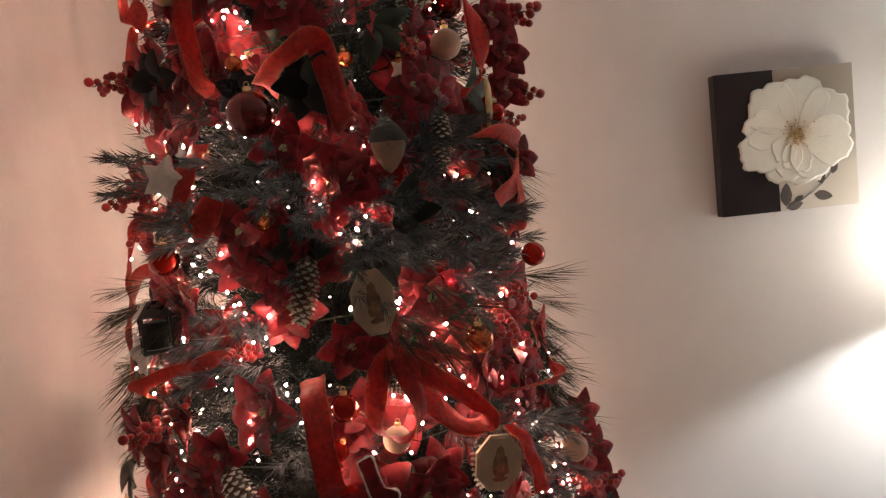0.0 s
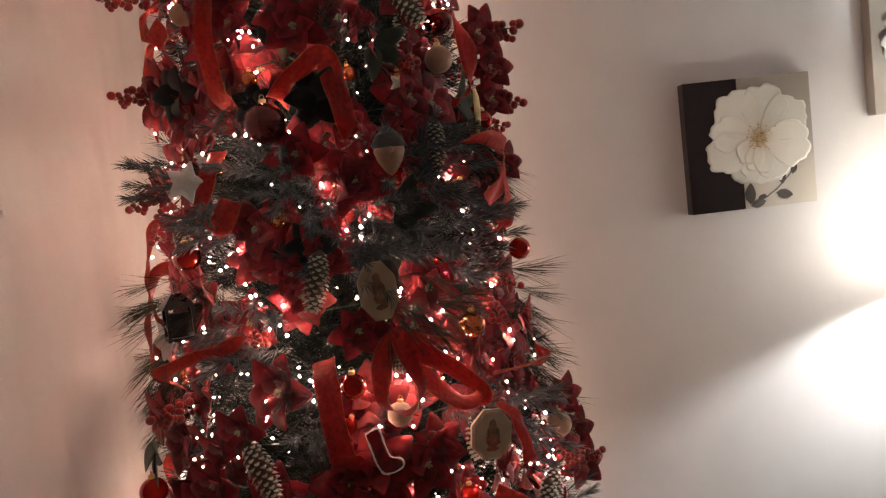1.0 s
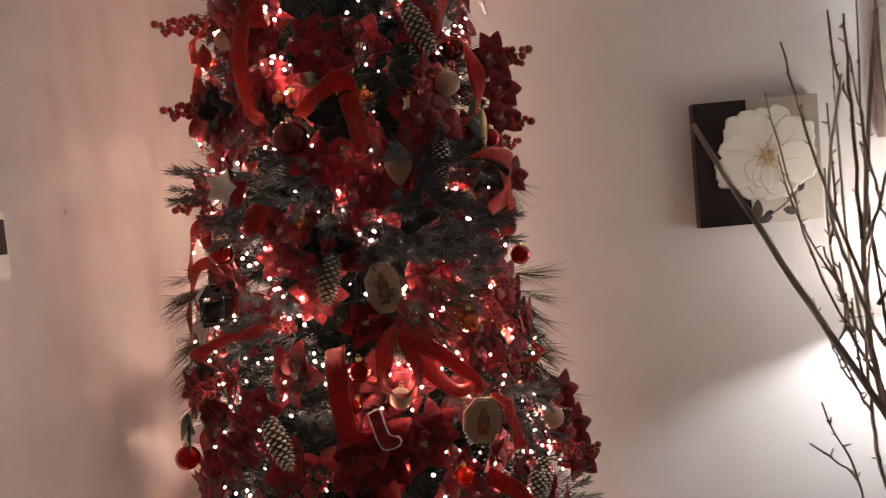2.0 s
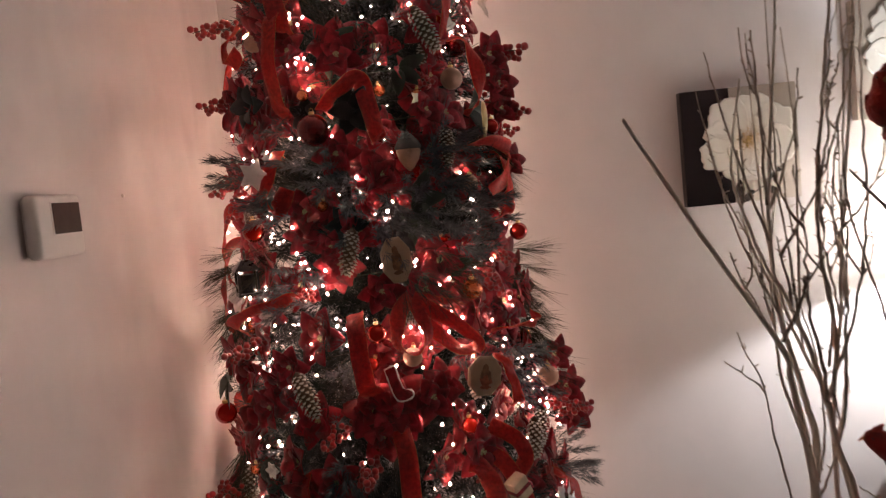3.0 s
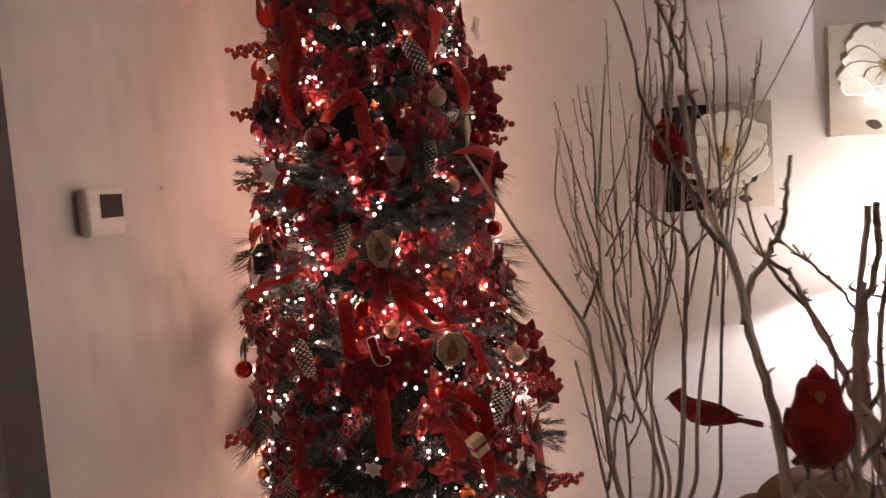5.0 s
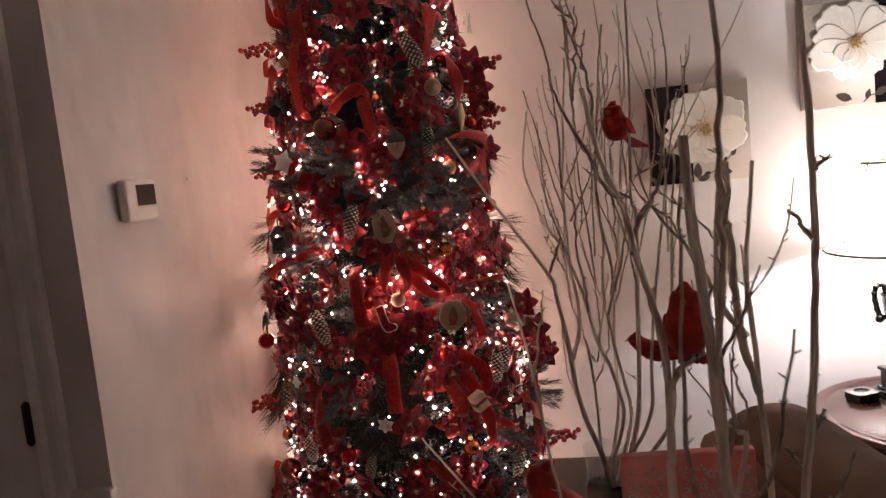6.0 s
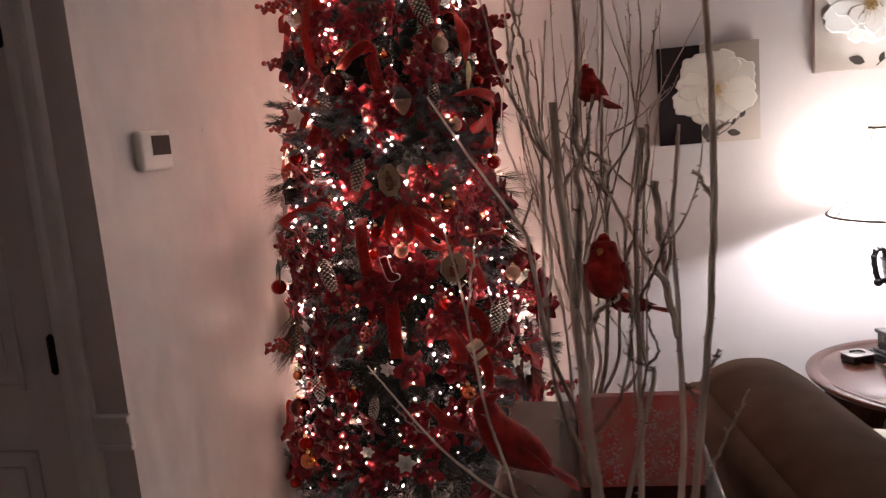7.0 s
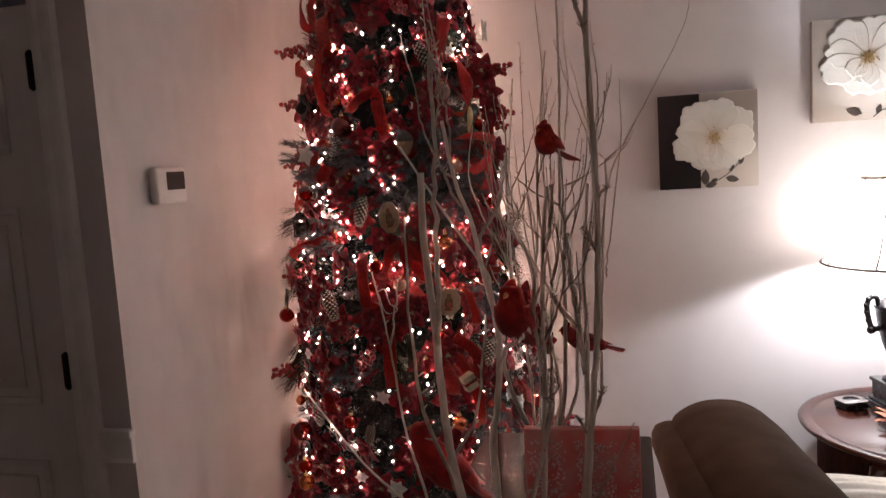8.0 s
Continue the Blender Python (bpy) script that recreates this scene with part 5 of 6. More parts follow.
for k in range(90):
    z, a = rl.uniform(0.35, 1.25), radians(rl.uniform(-50, 85))
    r = radius(z) * rl.uniform(0.92, 1.03)
    lathe([(0, -0.0020), (0.0012, 0), (0, 0.0020)], 6, small, (r * math.sin(a), -r * math.cos(a), z))
# one mesh holds the small lights and the glowing glint specks
tagged(part("small_bulb_and_glint", small, M_BULB, lights), kind="stuff")
wpts = []
for k in range(360):
    z = 0.2 + 2.14 * k / 360
    a = k * 0.32
    r = radius(z) * 0.80
    wpts.append((max(r * math.sin(a), X0 + 0.02 - CX), min(-r * math.cos(a), YN - 0.03 - CY), z))
part("wire", tube(wpts, 0.0014, 0.0014, 4), M_WIRE, lights)


# ---- decorations ----
PROTO = {}


def put(kind, m, s=1.0):
    if kind not in PROTO:
        PROTO[kind] = BUILD[kind]()
        PROTO[kind].matrix_basis = m
        return PROTO[kind]
    return copy_thing(PROTO[kind], m @ Matrix.Scale(s, 4))


def make_ball(name, label, r, material):
    def build():
        ob = thing(name, label, "ornament", group="tree ornaments")
        part("globe", ball_mesh(r, 4, None, (0, -r * 0.6, 0)), material, ob, smooth=True)
        part("cap", lathe([(0, 0), (0.006, 0), (0.0065, 0.007), (0, 0.008)], 12, None, (0, -r * 0.6, r - 0.002)), M_CAP, ob)
        ring = [(0.004 * math.cos(t), -r * 0.6, r + 0.009 + 0.004 * math.sin(t)) for t in np.linspace(0, 6.283, 13)]
        part("hook", tube(ring, 0.0006, 0.0006, 4), M_CAP, ob)
        return ob
    return build


def build_poinsettia():
    ob = thing("poinsettia", "red velvet artificial poinsettia tucked into the tree", "artificial flower", group="poinsettias")
    big = finish("petal", petal_mesh(0.060, 0.042, 0.3), M_VELVET, True)
    small = finish("petal", petal_mesh(0.040, 0.030, 0.35), M_VELVET, True)
    face = pose(0, 0, 0, 90, 0, 0)
    for k in range(6):
        o = part("petal", big, None, ob)
        o.matrix_basis = face @ pose(0, 0, 0, 8 * (k % 2), -12 - 10 * (k % 3), k * 60 + 7 * (k % 2))
    for k in range(5):
        o = part("petal", small, None, ob)
        o.matrix_basis = face @ pose(0, 0, 0.006, 6, -34 - 6 * (k % 2), k * 72 + 25)
    hb = bmesh.new()
    for k in range(7):
        a = k * 2.4
        ball_mesh(0.0032, 1, hb, (0.006 * math.cos(a) * (k > 0), -0.012, 0.006 * math.sin(a) * (k > 0)))
    part("flower_heart", hb, M_GOLDLEAF, ob, "gold bead heart")
    return ob


def build_berries():
    ob = thing("berry_spray", "spray of dark red artificial berries", "berry spray", group="berry sprays")
    rng = random.Random(21)
    sb = tube([(0, 0.03, 0), (0, -0.02, 0.004), (0.004, -0.07, 0.002), (0.002, -0.105, -0.012)], 0.0018, 0.001, 5)
    me = finish("berry", ball_mesh(0.0082, 2), M_BERRY, True)
    for k in range(30):
        t = 0.15 + 0.85 * k / 30
        c = Vector((0.004 * t, 0.02 - 0.125 * t, 0.004 - 0.012 * t * t))
        d = Vector((rng.gauss(0, 1), rng.uniform(-1, 0.5), rng.gauss(0, 1))).normalized() * rng.uniform(0.012, 0.026) * (1.2 - 0.5 * t)
        tube([c, c + d * 0.5, c + d], 0.0008, 0.0006, 4, sb)
        o = part("berry", me, None, ob)
        o.matrix_basis = Matrix.Translation(c + d) @ Matrix.Scale(rng.uniform(0.8, 1.15), 4)
    part("stem", sb, M_STEM, ob)
    return ob


def build_cone():
    ob = thing("pinecone", "brown pinecone with frosted scale tips hanging in the tree", "pinecone", group="pinecones")
    L_, R_ = 0.105, 0.021
    part("core", lathe([(0, -L_), (R_ * 0.35, -L_ * 0.95), (R_ * 0.7, -L_ * 0.5), (R_ * 0.6, -0.01), (0, 0)], 10), M_CONE, ob)
    scb, tpb = bmesh.new(), bmesh.new()
    n = 95
    for k in range(n):
        t = (k + 0.5) / n
        a = k * 2.399963
        z = -L_ * (0.03 + 0.95 * t)
        r = R_ * (math.sin(math.pi * (0.12 + 0.80 * t)) ** 0.7)
        u = Vector((math.cos(a), math.sin(a), 0))
        w = Vector((-math.sin(a), math.cos(a), 0))
        p = Vector((0, 0, z)) + u * r * 0.35
        q = Vector((0, 0, z - 0.005)) + u * (r * 0.92)
        e = q + u * 0.0045 + Vector((0, 0, -0.0030))
        hw = 0.0048
        th_ = Vector((0, 0, 0.0012))
        V = [scb.verts.new(c) for c in (p - w * hw * 0.4, p + w * hw * 0.4, q + w * hw, q - w * hw, p - w * hw * 0.4 + th_, p + w * hw * 0.4 + th_, q + w * hw + th_, q - w * hw + th_)]
        for f in ((0, 1, 2, 3), (7, 6, 5, 4), (0, 4, 5, 1), (1, 5, 6, 2), (2, 6, 7, 3), (3, 7, 4, 0)):
            scb.faces.new([V[i] for i in f])
        T = [tpb.verts.new(c) for c in (q - w * hw, q + w * hw, e + w * hw * 0.4, e - w * hw * 0.4, q - w * hw + th_ * 1.2, q + w * hw + th_ * 1.2, e + w * hw * 0.4 + th_, e - w * hw * 0.4 + th_)]
        for f in ((0, 1, 2, 3), (7, 6, 5, 4), (0, 4, 5, 1), (1, 5, 6, 2), (2, 6, 7, 3), (3, 7, 4, 0)):
            tpb.faces.new([T[i] for i in f])
    sc = part("scale_coat", scb, M_CONE, ob)
    tagged(sc, kind="stuff")
    tagged(part("frosting", tpb, M_TIP, ob, "white frosted tips"), kind="stuff")
    return ob


def build_leaf():
    ob = thing("dark_leaf", "dark green artificial leaf tucked among needles", "artificial leaf", group="dark leaves")
    me = finish("blade", petal_mesh(0.085, 0.042, 0.2), M_LEAF, True)
    for k in range(3):
        o = part("blade", me, None, ob)
        o.matrix_basis = pose(0, 0, 0, 90, 0, 0) @ pose(0, 0, 0.002 * k, 10, -15, -60 + 60 * k)
    return ob


def oval(w, h, n=8, turn=0.39, power=1.0):
    return [(w * math.cos(2 * math.pi * i / n + turn), h * math.sin(2 * math.pi * i / n + turn)) for i in range(n)]


def build_slice(w, h, seed, stain):
    def build():
        rng = random.Random(seed)
        ob = thing("wood_slice_ornament", "octagonal wood slice ornament with a burnt drawing", "ornament", group="wood slice ornaments")
        part("bark_rim", slab(oval(w * 1.07, h * 1.07), 0.006, None, 0.0), M_BARK, ob)
        part("slice", slab(oval(w * 0.97, h * 0.97), 0.004, None, -0.0045), M_WOOD, ob)
        D_ = -0.0086
        for k, (ox, oz, sx, sz) in enumerate(((0, 0.42, 0.20, 0.20), (0, 0.12, 0.26, 0.26), (0.02, -0.22, 0.38, 0.30), (-0.22, 0.05, 0.10, 0.22), (0.24, 0.02, 0.10, 0.24), (0, -0.55, 0.30, 0.10))):
            m_ = M_BURNRED if stain and k in (2, 5) else M_BURN
            part("burnt_patch", slab([(ox * w + sx * w * math.cos(t) * rng.uniform(0.8, 1.2), oz * h + sz * h * math.sin(t) * rng.uniform(0.8, 1.2)) for t in np.linspace(0, 5.9, 14)], 0.0003, None, D_ + 0.0001 - 0.0002 * k), m_, ob)
        part("cord", tube(spline([(0, -0.002, h), (0.004, -0.004, h + 0.012), (0, 0.004, h + 0.03)], 4), 0.0009, 0.0009, 4), M_STEM, ob)
        return ob
    return build


def star_outline(r, k=0.48, n=5):
    return [(r * (1 if i % 2 == 0 else k) * math.sin(math.pi * i / n), r * (1 if i % 2 == 0 else k) * math.cos(math.pi * i / n)) for i in range(2 * n)]


def build_star():
    ob = thing("star_ornament", "white felt star ornament", "ornament", group="star ornaments")
    b_ = slab(star_outline(0.040, 0.55), 0.007, None, 0.0, 0.005)
    part("felt_star", b_, M_FELT, ob)
    part("cord", tube([(0, -0.003, 0.039), (0.002, 0, 0.05), (0, 0.004, 0.06)], 0.0008, 0.0008, 4), M_STEM, ob)
    return ob


def build_gnome():
    b_ = bmesh.new()
    lathe([(0, -0.042), (0.010, -0.034), (0.022, -0.016), (0.028, 0.002), (0.025, 0.014), (0, 0.018)], 18, b_)
    nb_ = len(b_.faces)
    lathe([(0.029, 0.008), (0.031, 0.012), (0.024, 0.026), (0.013, 0.038), (0.003, 0.046), (0, 0.047)], 18, b_)
    for f in list(b_.faces)[nb_:]:
        f.material_index = 1
    ball_mesh(0.006, 2, b_, (0, -0.026, 0.004))
    bmesh.ops.scale(b_, verts=b_.verts, vec=(1, 0.6, 1))
    ob = solid("gnome_doll", b_, [M_BEIGE, M_GREY], "small felt doll with pale beard and dark pointed hat", "doll", smooth=True)
    return ob


def build_lantern():
    ob = thing("lantern_ornament", "small black lantern ornament", "ornament", group="tree ornaments")
    part("lantern_base", box(-0.026, 0.026, -0.052, 0, -0.04, -0.033, bevel=0.002), M_BLACK, ob)
    for x in (-0.022, 0.022):
        for y in (-0.048, -0.004):
            part("post", box(x - 0.0025, x + 0.0025, y - 0.0025, y + 0.0025, -0.033, 0.02), M_BLACK, ob)
    # black cylinder added to make the lantern's inside look solid dark
    part("candle", lathe([(0, -0.033), (0.019, -0.033), (0.019, 0.010), (0, 0.012)], 14, None, (0, -0.026, 0)), M_BLACKFELT, ob)
    rb_ = bmesh.new()
    ring0 = [rb_.verts.new((x, y, 0.02)) for x, y in ((-0.03, -0.056), (0.03, -0.056), (0.03, 0.004), (-0.03, 0.004))]
    ring1 = [rb_.verts.new((x, y, 0.045)) for x, y in ((-0.009, -0.035), (0.009, -0.035), (0.009, -0.017), (-0.009, -0.017))]
    for i in range(4):
        rb_.faces.new((ring0[i], ring0[(i + 1) % 4], ring1[(i + 1) % 4], ring1[i]))
    rb_.faces.new(ring0)
    rb_.faces.new(ring1)
    part("roof", rb_, M_BLACK, ob)
    part("ring", tube([(0.012 * math.cos(t), -0.026, 0.055 + 0.012 * math.sin(t)) for t in np.linspace(0, 6.283, 17)], 0.0014, 0.0014, 5), M_BLACK, ob)
    return ob


def build_stocking():
    ob = thing("stocking_ornament", "red felt stocking ornament edged with white fleece", "ornament", group="tree ornaments")
    o = [(-0.014, 0.05), (0.016, 0.05), (0.015, 0.01), (0.017, -0.02), (0.036, -0.034), (0.034, -0.05), (0.012, -0.054), (-0.010, -0.046), (-0.016, -0.02), (-0.015, 0.01)]
    part("felt", slab(o, 0.006, None, 0.0, 0.004), M_VELVET, ob)
    part("cord_edge", tube([(x, -0.005, z) for x, z in spline(o + [o[0]], 5)], 0.0022, 0.0022, 7, None, 0.9, random.Random(9)), M_FELT, ob, "white fleece edging", smooth=True)
    return ob


def build_drop():
    ob = thing("drop_ornament", "pale gold leaf-shaped drop ornament", "ornament", group="tree ornaments")
    part("drop", slab([(0, 0.045), (0.014, 0.036), (0.021, 0.018), (0.019, -0.002), (0.011, -0.026), (0, -0.05), (-0.008, -0.026), (-0.012, 0.0), (-0.012, 0.022), (-0.008, 0.038)], 0.006, None, 0, 0.006), M_GOLDLEAF, ob, smooth=True)
    return ob


def build_block():
    ob = thing("wood_block_ornament", "small pale wooden block ornament", "ornament", group="tree ornaments")
    part("block", box(-0.022, 0.022, -0.034, 0, -0.026, 0.026, bevel=0.003), M_BARK, ob)
    part("band", box(-0.0235, 0.0235, -0.0355, 0.001, -0.004, 0.006, bevel=0.001), M_VELVET, ob)
    return ob


def build_blossom():
    ob = thing("white_blossom", "small frosted white fabric blossom", "artificial flower", group="white blossoms")
    me = finish("petal", petal_mesh(0.034, 0.024, 0.3), M_FELT, True)
    for k in range(6):
        o = part("petal", me, None, ob)
        o.matrix_basis = pose(0, 0, 0, 90, 0, 0) @ pose(0, 0, 0, 0, -25 - 8 * (k % 2), 60 * k)
    return ob


def build_bag():
    ob = thing("black_velvet_flower", "black velvet flower pushed into the tree", "artificial flower", group="tree ornaments")
    me = finish("petal", petal_mesh(0.058, 0.040, 0.3), M_BLACKFELT, True)
    for k in range(6):
        o = part("petal", me, None, ob)
        o.matrix_basis = pose(0, 0, 0, 90, 0, 0) @ pose(0, 0, 0.001 * k, 6, -14 - 14 * (k % 2), 60 * k)
    return ob


BUILD = {
    "big": make_ball("glitter_ball", "large dark red glossy ball ornament", 0.036, M_BALLGLIT),
    "red": make_ball("glass_ball", "shiny red ball ornament", 0.025, M_BALLRED),
    "copper": make_ball("copper_ball", "shiny copper red ball ornament", 0.024, M_COPPER),
    "beige": make_ball("beige_ball", "matt beige ball ornament", 0.026, M_BEIGE),
    "poin": build_poinsettia, "berry": build_berries, "cone": build_cone, "leaf": build_leaf,
    "slice1": build_slice(0.033, 0.050, 3, False), "slice2": build_slice(0.040, 0.045, 4, True),
    "star": build_star, "gnome": build_gnome, "lantern": build_lantern, "stocking": build_stocking, "drop": build_drop,
    "block": build_block, "blossom": build_blossom, "bow": build_bag,
}


def hang(kind, ang, z, out=0.0, s=1.0, rx=0, ry=0, spin=0):
    return put(kind, spot(ang, z, out, rx, ry, spin), s)


def ribbon(label, pts, width, flip=0.0):
    """A wired ribbon through (angle, height, out, roll) points on the tree."""
    ob = thing("red_ribbon", label, "ribbon", group="red ribbons")
    path_ = spline(pts, 8)
    P = []
    for a, z, o, roll in path_:
        m = spot(a, z, o)
        P.append((m.translation.copy(), (m.to_3x3() @ Vector((0, -1, 0))).normalized(), roll))
    b_ = bmesh.new()
    rows, e0, e1 = [], [], []
    n = len(P)
    for k in range(n):
        p, nrm, roll = P[k]
        t = (P[min(k + 1, n - 1)][0] - P[max(k - 1, 0)][0]).normalized()
        w = t.cross(nrm)
        if w.length < 0.05:
            w = t.cross(Vector((0.3, 0.5, 0.8)))
        w.normalize()
        w = Matrix.Rotation(radians(roll + flip), 3, t) @ w
        up = w.cross(t)
        row = []
        for q in (-1, -0.5, 0, 0.5, 1):
            row.append(p + w * q * width / 2 + up * 0.0022 * math.sin(3 * q + k * 0.7))
        rows.append((row, up))
        e0.append(row[0])
        e1.append(row[-1])
    top = [[b_.verts.new(c + u * 0.0004) for c in row] for row, u in rows]
    bot = [[b_.verts.new(c - u * 0.0004) for c in row] for row, u in rows]
    for k in range(n - 1):
        for i in range(4):
            b_.faces.new((top[k][i], top[k][i + 1], top[k + 1][i + 1], top[k + 1][i]))
            b_.faces.new((bot[k][i + 1], bot[k][i], bot[k + 1][i], bot[k + 1][i + 1]))
        for i in (0, 4):
            b_.faces.new((top[k][i], top[k + 1][i], bot[k + 1][i], bot[k][i]))
    part("band", b_, M_RIBBON, ob, smooth=True)
    for e in (e0, e1):
        part("edge_wire", tube(e, 0.0005, 0.0005, 4), M_GOLD, ob, "gold edge wire")
    return ob


W = "wired red satin ribbon looping on the tree"
ribbon(W, [(-28, 1.99, -0.02, 0), (-27, 1.93, 0.035, 0), (-26, 1.83, 0.05, 5), (-26, 1.74, 0.02, 10), (-25, 1.72, -0.03, 0)], 0.042)
ribbon(W, [(-9, 1.715, -0.02, 0), (-7, 1.724, 0.03, 60), (0, 1.762, 0.045, 50), (6, 1.776, 0.03, 20), (8, 1.72, 0.035, -10), (10, 1.655, 0.03, -20), (11, 1.64, 0.0, 0)], 0.040)
ribbon(W, [(48, 1.60, -0.02, 60), (56, 1.622, 0.02, 60), (74, 1.605, 0.035, 30), (76, 1.574, 0.03, 0), (66, 1.53, 0.03, 0), (57, 1.494, 0.01, 0)], 0.036)
ribbon(W, [(15, 1.283, 0.0, 0), (10, 1.25, 0.045, 20), (9, 1.19, 0.06, 60), (13, 1.17, 0.075, 90), (17, 1.20, 0.06, 40), (16, 1.275, 0.02, 0)], 0.036)
ribbon(W, [(15, 1.275, 0.01, 0), (21, 1.245, 0.05, 30), (29, 1.19, 0.075, 60), (31, 1.155, 0.055, 80), (25, 1.165, 0.04, 40), (17, 1.24, 0.01, 0)], 0.038)
ribbon(W, [(16, 1.28, 0.015, 0), (24, 1.265, 0.03, 40), (31, 1.245, 0.03, 60)], 0.026)
ribbon(W, [(-4, 1.255, -0.01, 0), (-3, 1.23, 0.03, 0), (-2, 1.16, 0.04, 10), (-1, 1.10, 0.035, 0), (1, 1.07, -0.01, 0)], 0.042)
ribbon(W, [(-62, 1.20, -0.02, 40), (-54, 1.235, 0.03, 50), (-42, 1.27, 0.04, 60), (-30, 1.29, 0.03, 40), (-22, 1.31, 0.02, 60)], 0.034)
ribbon(W, [(45, 1.165, -0.01, 60), (53, 1.17, 0.03, 70), (62, 1.165, 0.045, 40), (66, 1.18, 0.02, 0)], 0.034)
ribbon(W, [(-30, 1.64, 0.0, 0), (-30, 1.596, 0.03, 0), (-31, 1.53, 0.045, 20), (-28, 1.50, 0.03, 60), (-25, 1.55, 0.01, 0)], 0.042)
ribbon(W, [(44, 1.115, 0.0, 0), (44, 1.09, 0.03, 0), (45, 1.04, 0.035, 0), (46, 1.00, 0.03, 30), (47, 0.985, -0.01, 60)], 0.030)
ribbon(W, [(-62, 1.97, 0, 0), (-66, 1.92, 0.03, 30), (-62, 1.87, 0.02, 60), (-50, 1.89, 0.02, 20)], 0.036)
ribbon(W, [(7, 0.99, 0.0, 0), (8, 0.95, 0.04, 0), (8, 0.88, 0.045, 5), (8, 0.82, 0.02, 0)], 0.042)
ribbon(W, [(36, 0.96, 0, 0), (42, 0.92, 0.03, 20), (44, 0.872, 0.035, 40), (42, 0.83, 0.01, 60)], 0.036)
ribbon(W, [(-24, 0.90, 0, 0), (-21, 0.86, 0.035, 20), (-20, 0.80, 0.04, 0), (-19, 0.73, 0.02, -20)], 0.042)
ribbon(W, [(18, 0.66, 0, 40), (25, 0.60, 0.035, 30), (33, 0.56, 0.04, 60), (40, 0.55, 0.01, 0)], 0.042)
rr_ = random.Random(31)
for k in range(26):
    a, z = rr_.uniform(-115, 115), 0.24 + 2.02 * (k + rr_.random()) / 26
    da, dz = rr_.uniform(-9, 9), rr_.uniform(0.05, 0.13)
    if abs(a) < 48 and 1.0 < z < 1.95:
        continue
    ribbon(W, [(a, z + dz, -0.03, 0), (a + da * 0.4, z + dz * 0.8, 0.02, rr_.uniform(-30, 30)), (a + da, z, 0.03, rr_.uniform(-50, 50)), (a + da * 1.2, z - dz * 0.7, 0.015, rr_.uniform(-40, 40)), (a + da, z - dz, -0.03, 0)], rr_.uniform(0.036, 0.050))

# hung decorations
hang("big", -11, 1.672, 0.02)
hang("red", -38, 1.459, 0.02)
hang("red", 3, 1.21, 0.0, 0.9)
hang("red", -55, 1.025, 0.03, 1.05)
hang("red", -59, 1.017, 0.02, 0.8)
hang("red", 70, 1.66, 0.0, 0.8)
hang("red", 66, 1.39, 0.02, 0.9)
hang("copper", 35, 1.28, 0.02, 1.0)
hang("copper", -15, 1.754, 0.02, 0.55)
hang("copper", 28, 1.735, 0.0, 0.6)
hang("copper", 33, 0.69, 0.02, 1.05)
hang("copper", -30, 0.484, 0.03, 1.1)
hang("red", -33, 0.529, 0.02, 1.0)
hang("beige", 43, 1.77, 0.01)
hang("beige", 65, 1.021, 0.02)
hang("poin", -5, 1.617, 0.0)
hang("poin", 29, 1.70, 0.02, 0.85)
hang("poin", -27, 1.145, 0.0, 1.0)
hang("poin", 18, 1.055, 0.0, 1.1)
hang("poin", -9, 1.412, 0.01, 0.7)
hang("poin", 76, 1.846, 0.03, 1.1, spin=-50)
hang("poin", 6, 1.301, 0.0, 0.95)
hang("poin", -40, 1.711, 0.0, 1.0)
hang("poin", -55, 1.16, 0.01, 1.1)
hang("poin", -33, 1.057, 0.02, 1.0)
hang("poin", -21, 0.618, 0.02, 1.1)
hang("poin", 80, 1.57, 0.02, 0.9, spin=-55)
hang("poin", 76, 1.77, 0.04, 1.0, spin=-55)
hang("poin", 82, 1.71, 0.03, 0.9, spin=-60)
hang("poin", 86, 0.95, 0.04, 1.1, spin=-62)
hang("poin", 90, 0.86, 0.05, 1.1, spin=-66)
hang("poin", 80, 1.05, 0.03, 1.0, spin=-58)
hang("berry", -70, 1.965, 0.0, 1.3, rx=-6)
hang("berry", 84, 1.73, -0.01, 1.1, rx=14)
hang("berry", 77, 1.825, 0.0, 1.2, rx=-18, spin=12)
hang("berry", 74, 1.775, -0.02, 0.8, rx=10)
hang("berry", -74, 1.783, -0.02, rx=-4)
hang("berry", -66, 1.60, -0.02, 0.9, rx=24)
hang("berry", -62, 1.555, -0.02, 0.8, rx=48)
hang("berry", 46, 1.308, -0.02, 0.9, rx=30)
hang("berry", 52, 1.36, -0.02, 0.8, rx=20)
hang("berry", 78, 0.922, -0.02, 0.8)
hang("berry", 85, 0.877, 0.0, 0.95, rx=-12)
hang("berry", -60, 0.803, 0.0, 1.0, rx=-8)
hang("berry", -70, 0.793, -0.01, 0.9)
hang("berry", 93, 0.529, 0.0, 1.1, rx=-16)
hang("slice1", 11, 1.371, 0.055, rx=-4, ry=-4)
hang("slice2", 33, 1.086, 0.045, ry=8, spin=-14)
hang("gnome", 20, 1.603, 0.03, spin=-12)
hang("drop", 59, 1.676, 0.02, ry=14, spin=20)
hang("star", -36, 1.590, 0.04, 1.1, ry=22, spin=24)
hang("star", -33, 1.625, 0.02, 0.34, ry=-10)
hang("star", 27, 1.725, 0.02, 0.5, ry=25)
hang("cone", -1, 1.45, 0.03, ry=14)
hang("cone", -23, 1.14, 0.03, 1.05, ry=-22)
hang("cone", 37, 1.66, 0.02, 0.9, ry=4)
hang("cone", 9, 1.265, 0.02, 0.6, ry=-50)
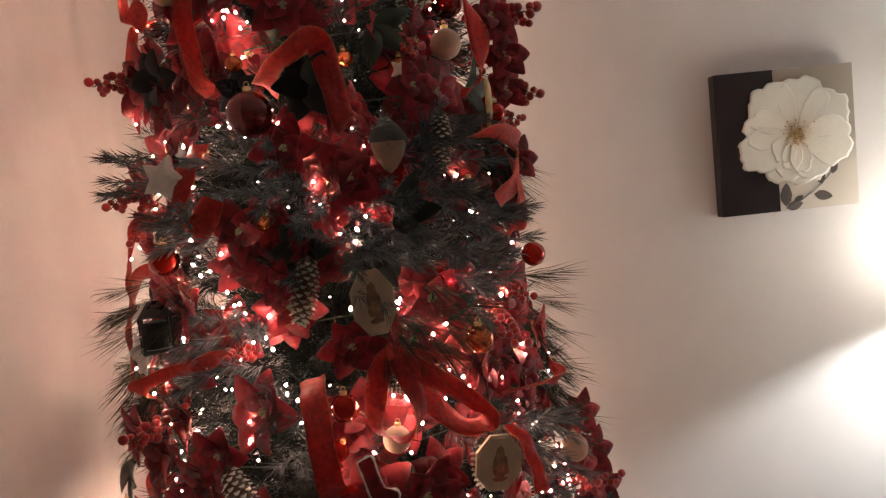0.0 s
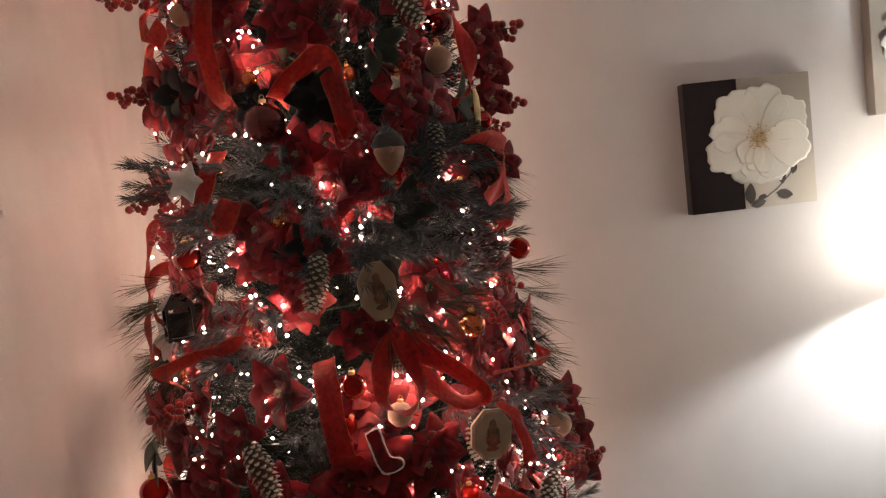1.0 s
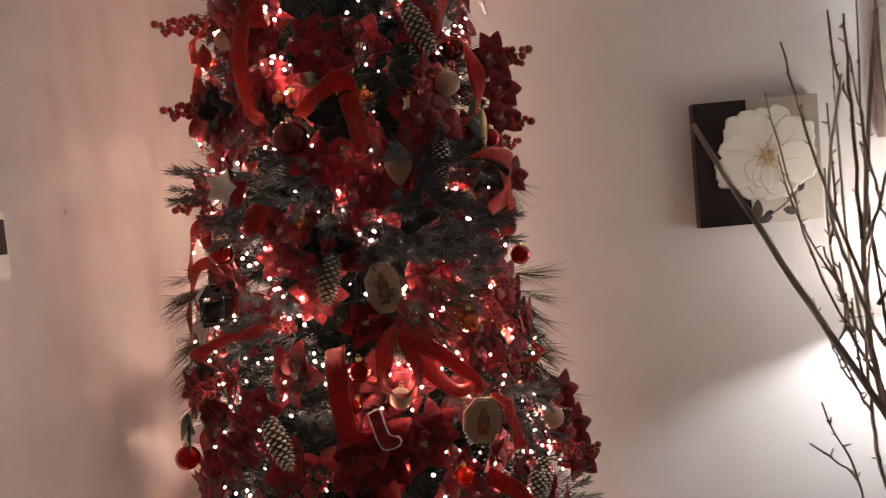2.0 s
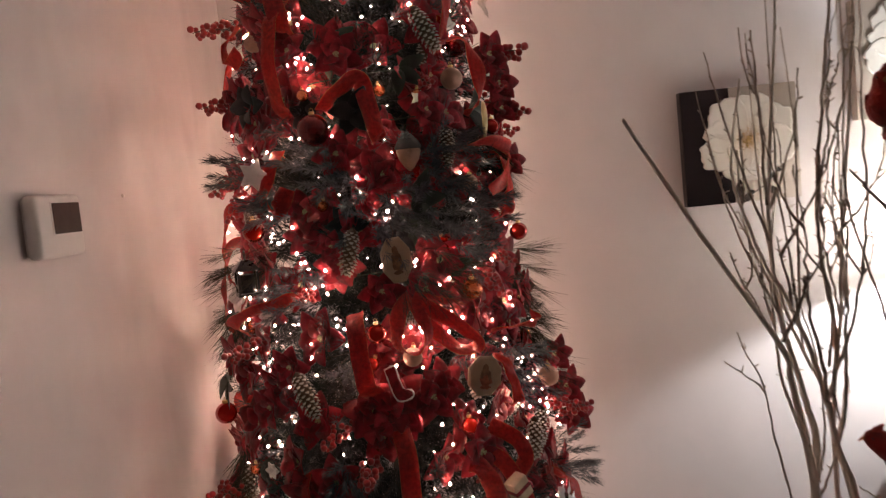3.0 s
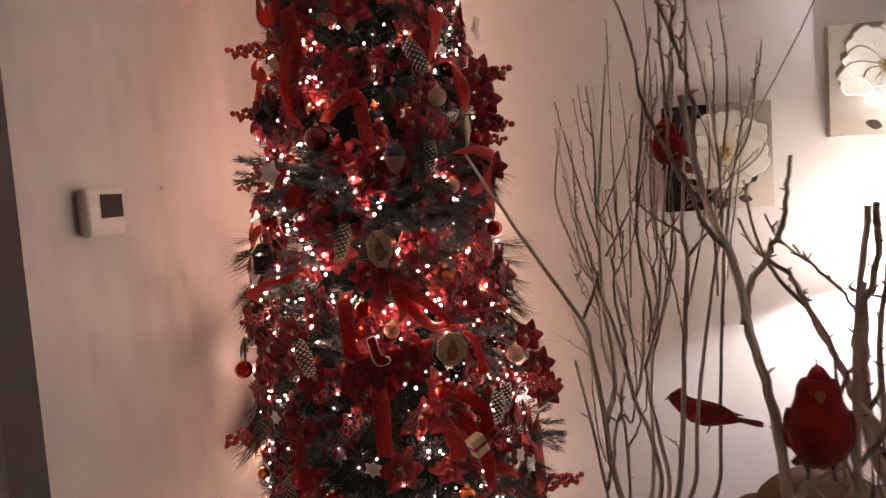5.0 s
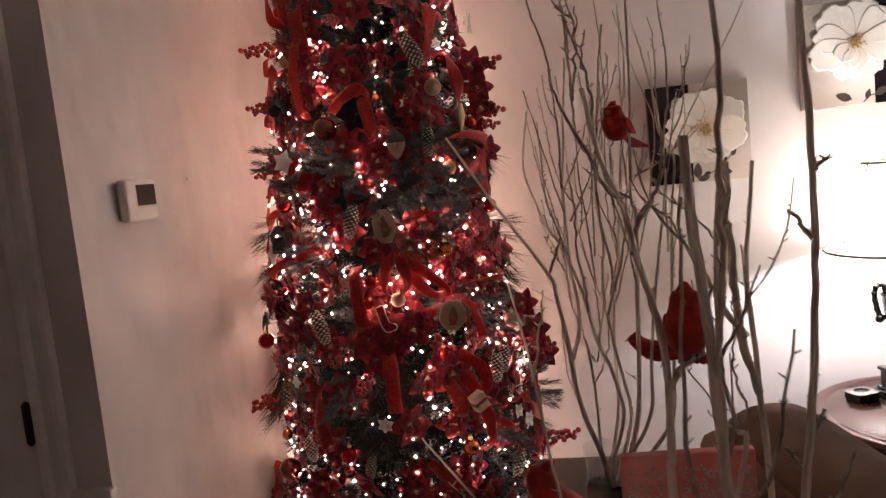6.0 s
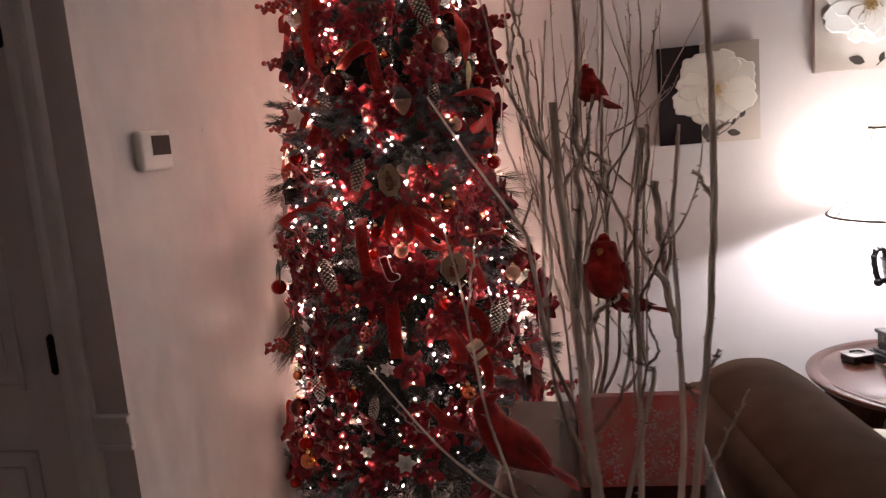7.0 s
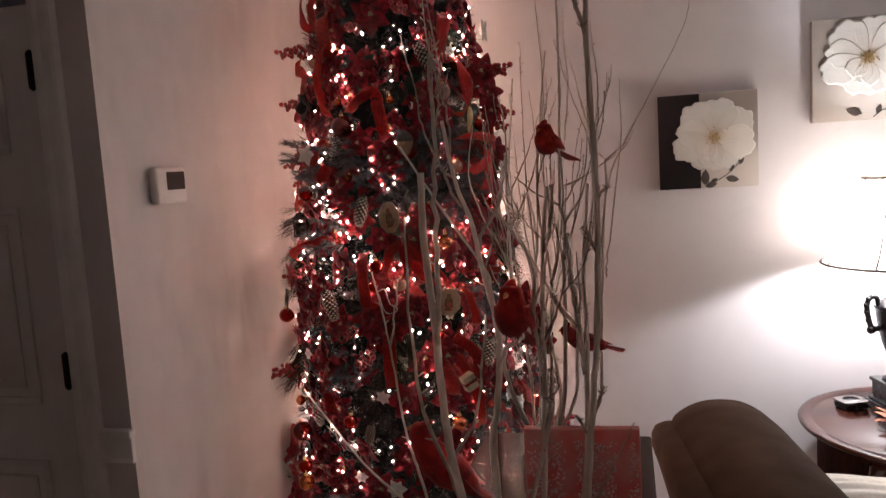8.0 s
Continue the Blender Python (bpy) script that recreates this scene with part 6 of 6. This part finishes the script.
hang("cone", 30, 1.94, 0.02, 1.1, ry=-30)
hang("cone", 52, 0.95, 0.03, 0.95, ry=6)
hang("cone", 59, 0.96, 0.02, 0.9, ry=10)
hang("cone", -30, 0.755, 0.02, 0.8, ry=-20)
hang("cone", 58, 0.63, 0.02, 0.9, ry=30)
hang("lantern", -41, 1.351, 0.01, 1.2, spin=-25)
hang("stocking", 7, 1.100, 0.03, ry=-16).scale = (0.78, 0.9, 0.78)
hang("leaf", -56, 1.11, 0.03, ry=70)
hang("leaf", 20, 1.499, 0.01, 0.9)
hang("leaf", 22, 1.80, 0.0, 0.8, ry=40)
hang("leaf", 93, 0.86, 0.0, 0.9)
hang("bow", -40, 1.752, 0.02)
hang("bow", 3, 1.709, 0.0, 1.1)
hang("bow", -4, 1.455, -0.02, 0.9)
hang("block", 38, 0.82, 0.03, ry=-24)
hang("blossom", 63, 0.699, 0.02)
hang("blossom", 58, 0.74, 0.02, 0.8)
hang("blossom", -48, 1.305, 0.02, 1.3)
hang("blossom", -36, 1.26, 0.0, 0.9)
hang("blossom", 8, 0.498, 0.02, 1.1)
hang("blossom", -33, 0.914, 0.02, 0.7)
hang("blossom", 84, 1.99, 0.03, 1.4)

# the rest of the dressing, scattered over the tree and deep inside it
# deep poinsettias are added filler: they redden the gaps and bounce red light
rdeep = random.Random(123)
for k in range(180):
    hang("poin", rdeep.uniform(-105, 105), 0.22 + 2.12 * (k + rdeep.random()) / 180, rdeep.uniform(-0.11, -0.03), rdeep.uniform(1.0, 1.4), rdeep.uniform(-30, 30), rdeep.uniform(-40, 40), rdeep.uniform(-40, 40))
rd = random.Random(77)
for kind, count, smin, smax in (("poin", 125, 0.85, 1.35), ("red", 20, 0.6, 1.05), ("copper", 16, 0.5, 1.0), ("beige", 5, 0.7, 1.0), ("berry", 14, 0.7, 1.0), ("cone", 8, 0.7, 1.0), ("leaf", 12, 0.6, 1.0), ("blossom", 8, 0.6, 1.0), ("bow", 5, 0.6, 0.9), ("big", 3, 0.8, 1.0)):
    for k in range(count):
        z = 0.24 + 2.06 * (k + rd.random()) / count
        hang(kind, rd.uniform(-105, 105), z, rd.uniform(-0.06, -0.005), rd.uniform(smin, smax), rd.uniform(-14, 14), rd.uniform(-40, 40), rd.uniform(-20, 20))
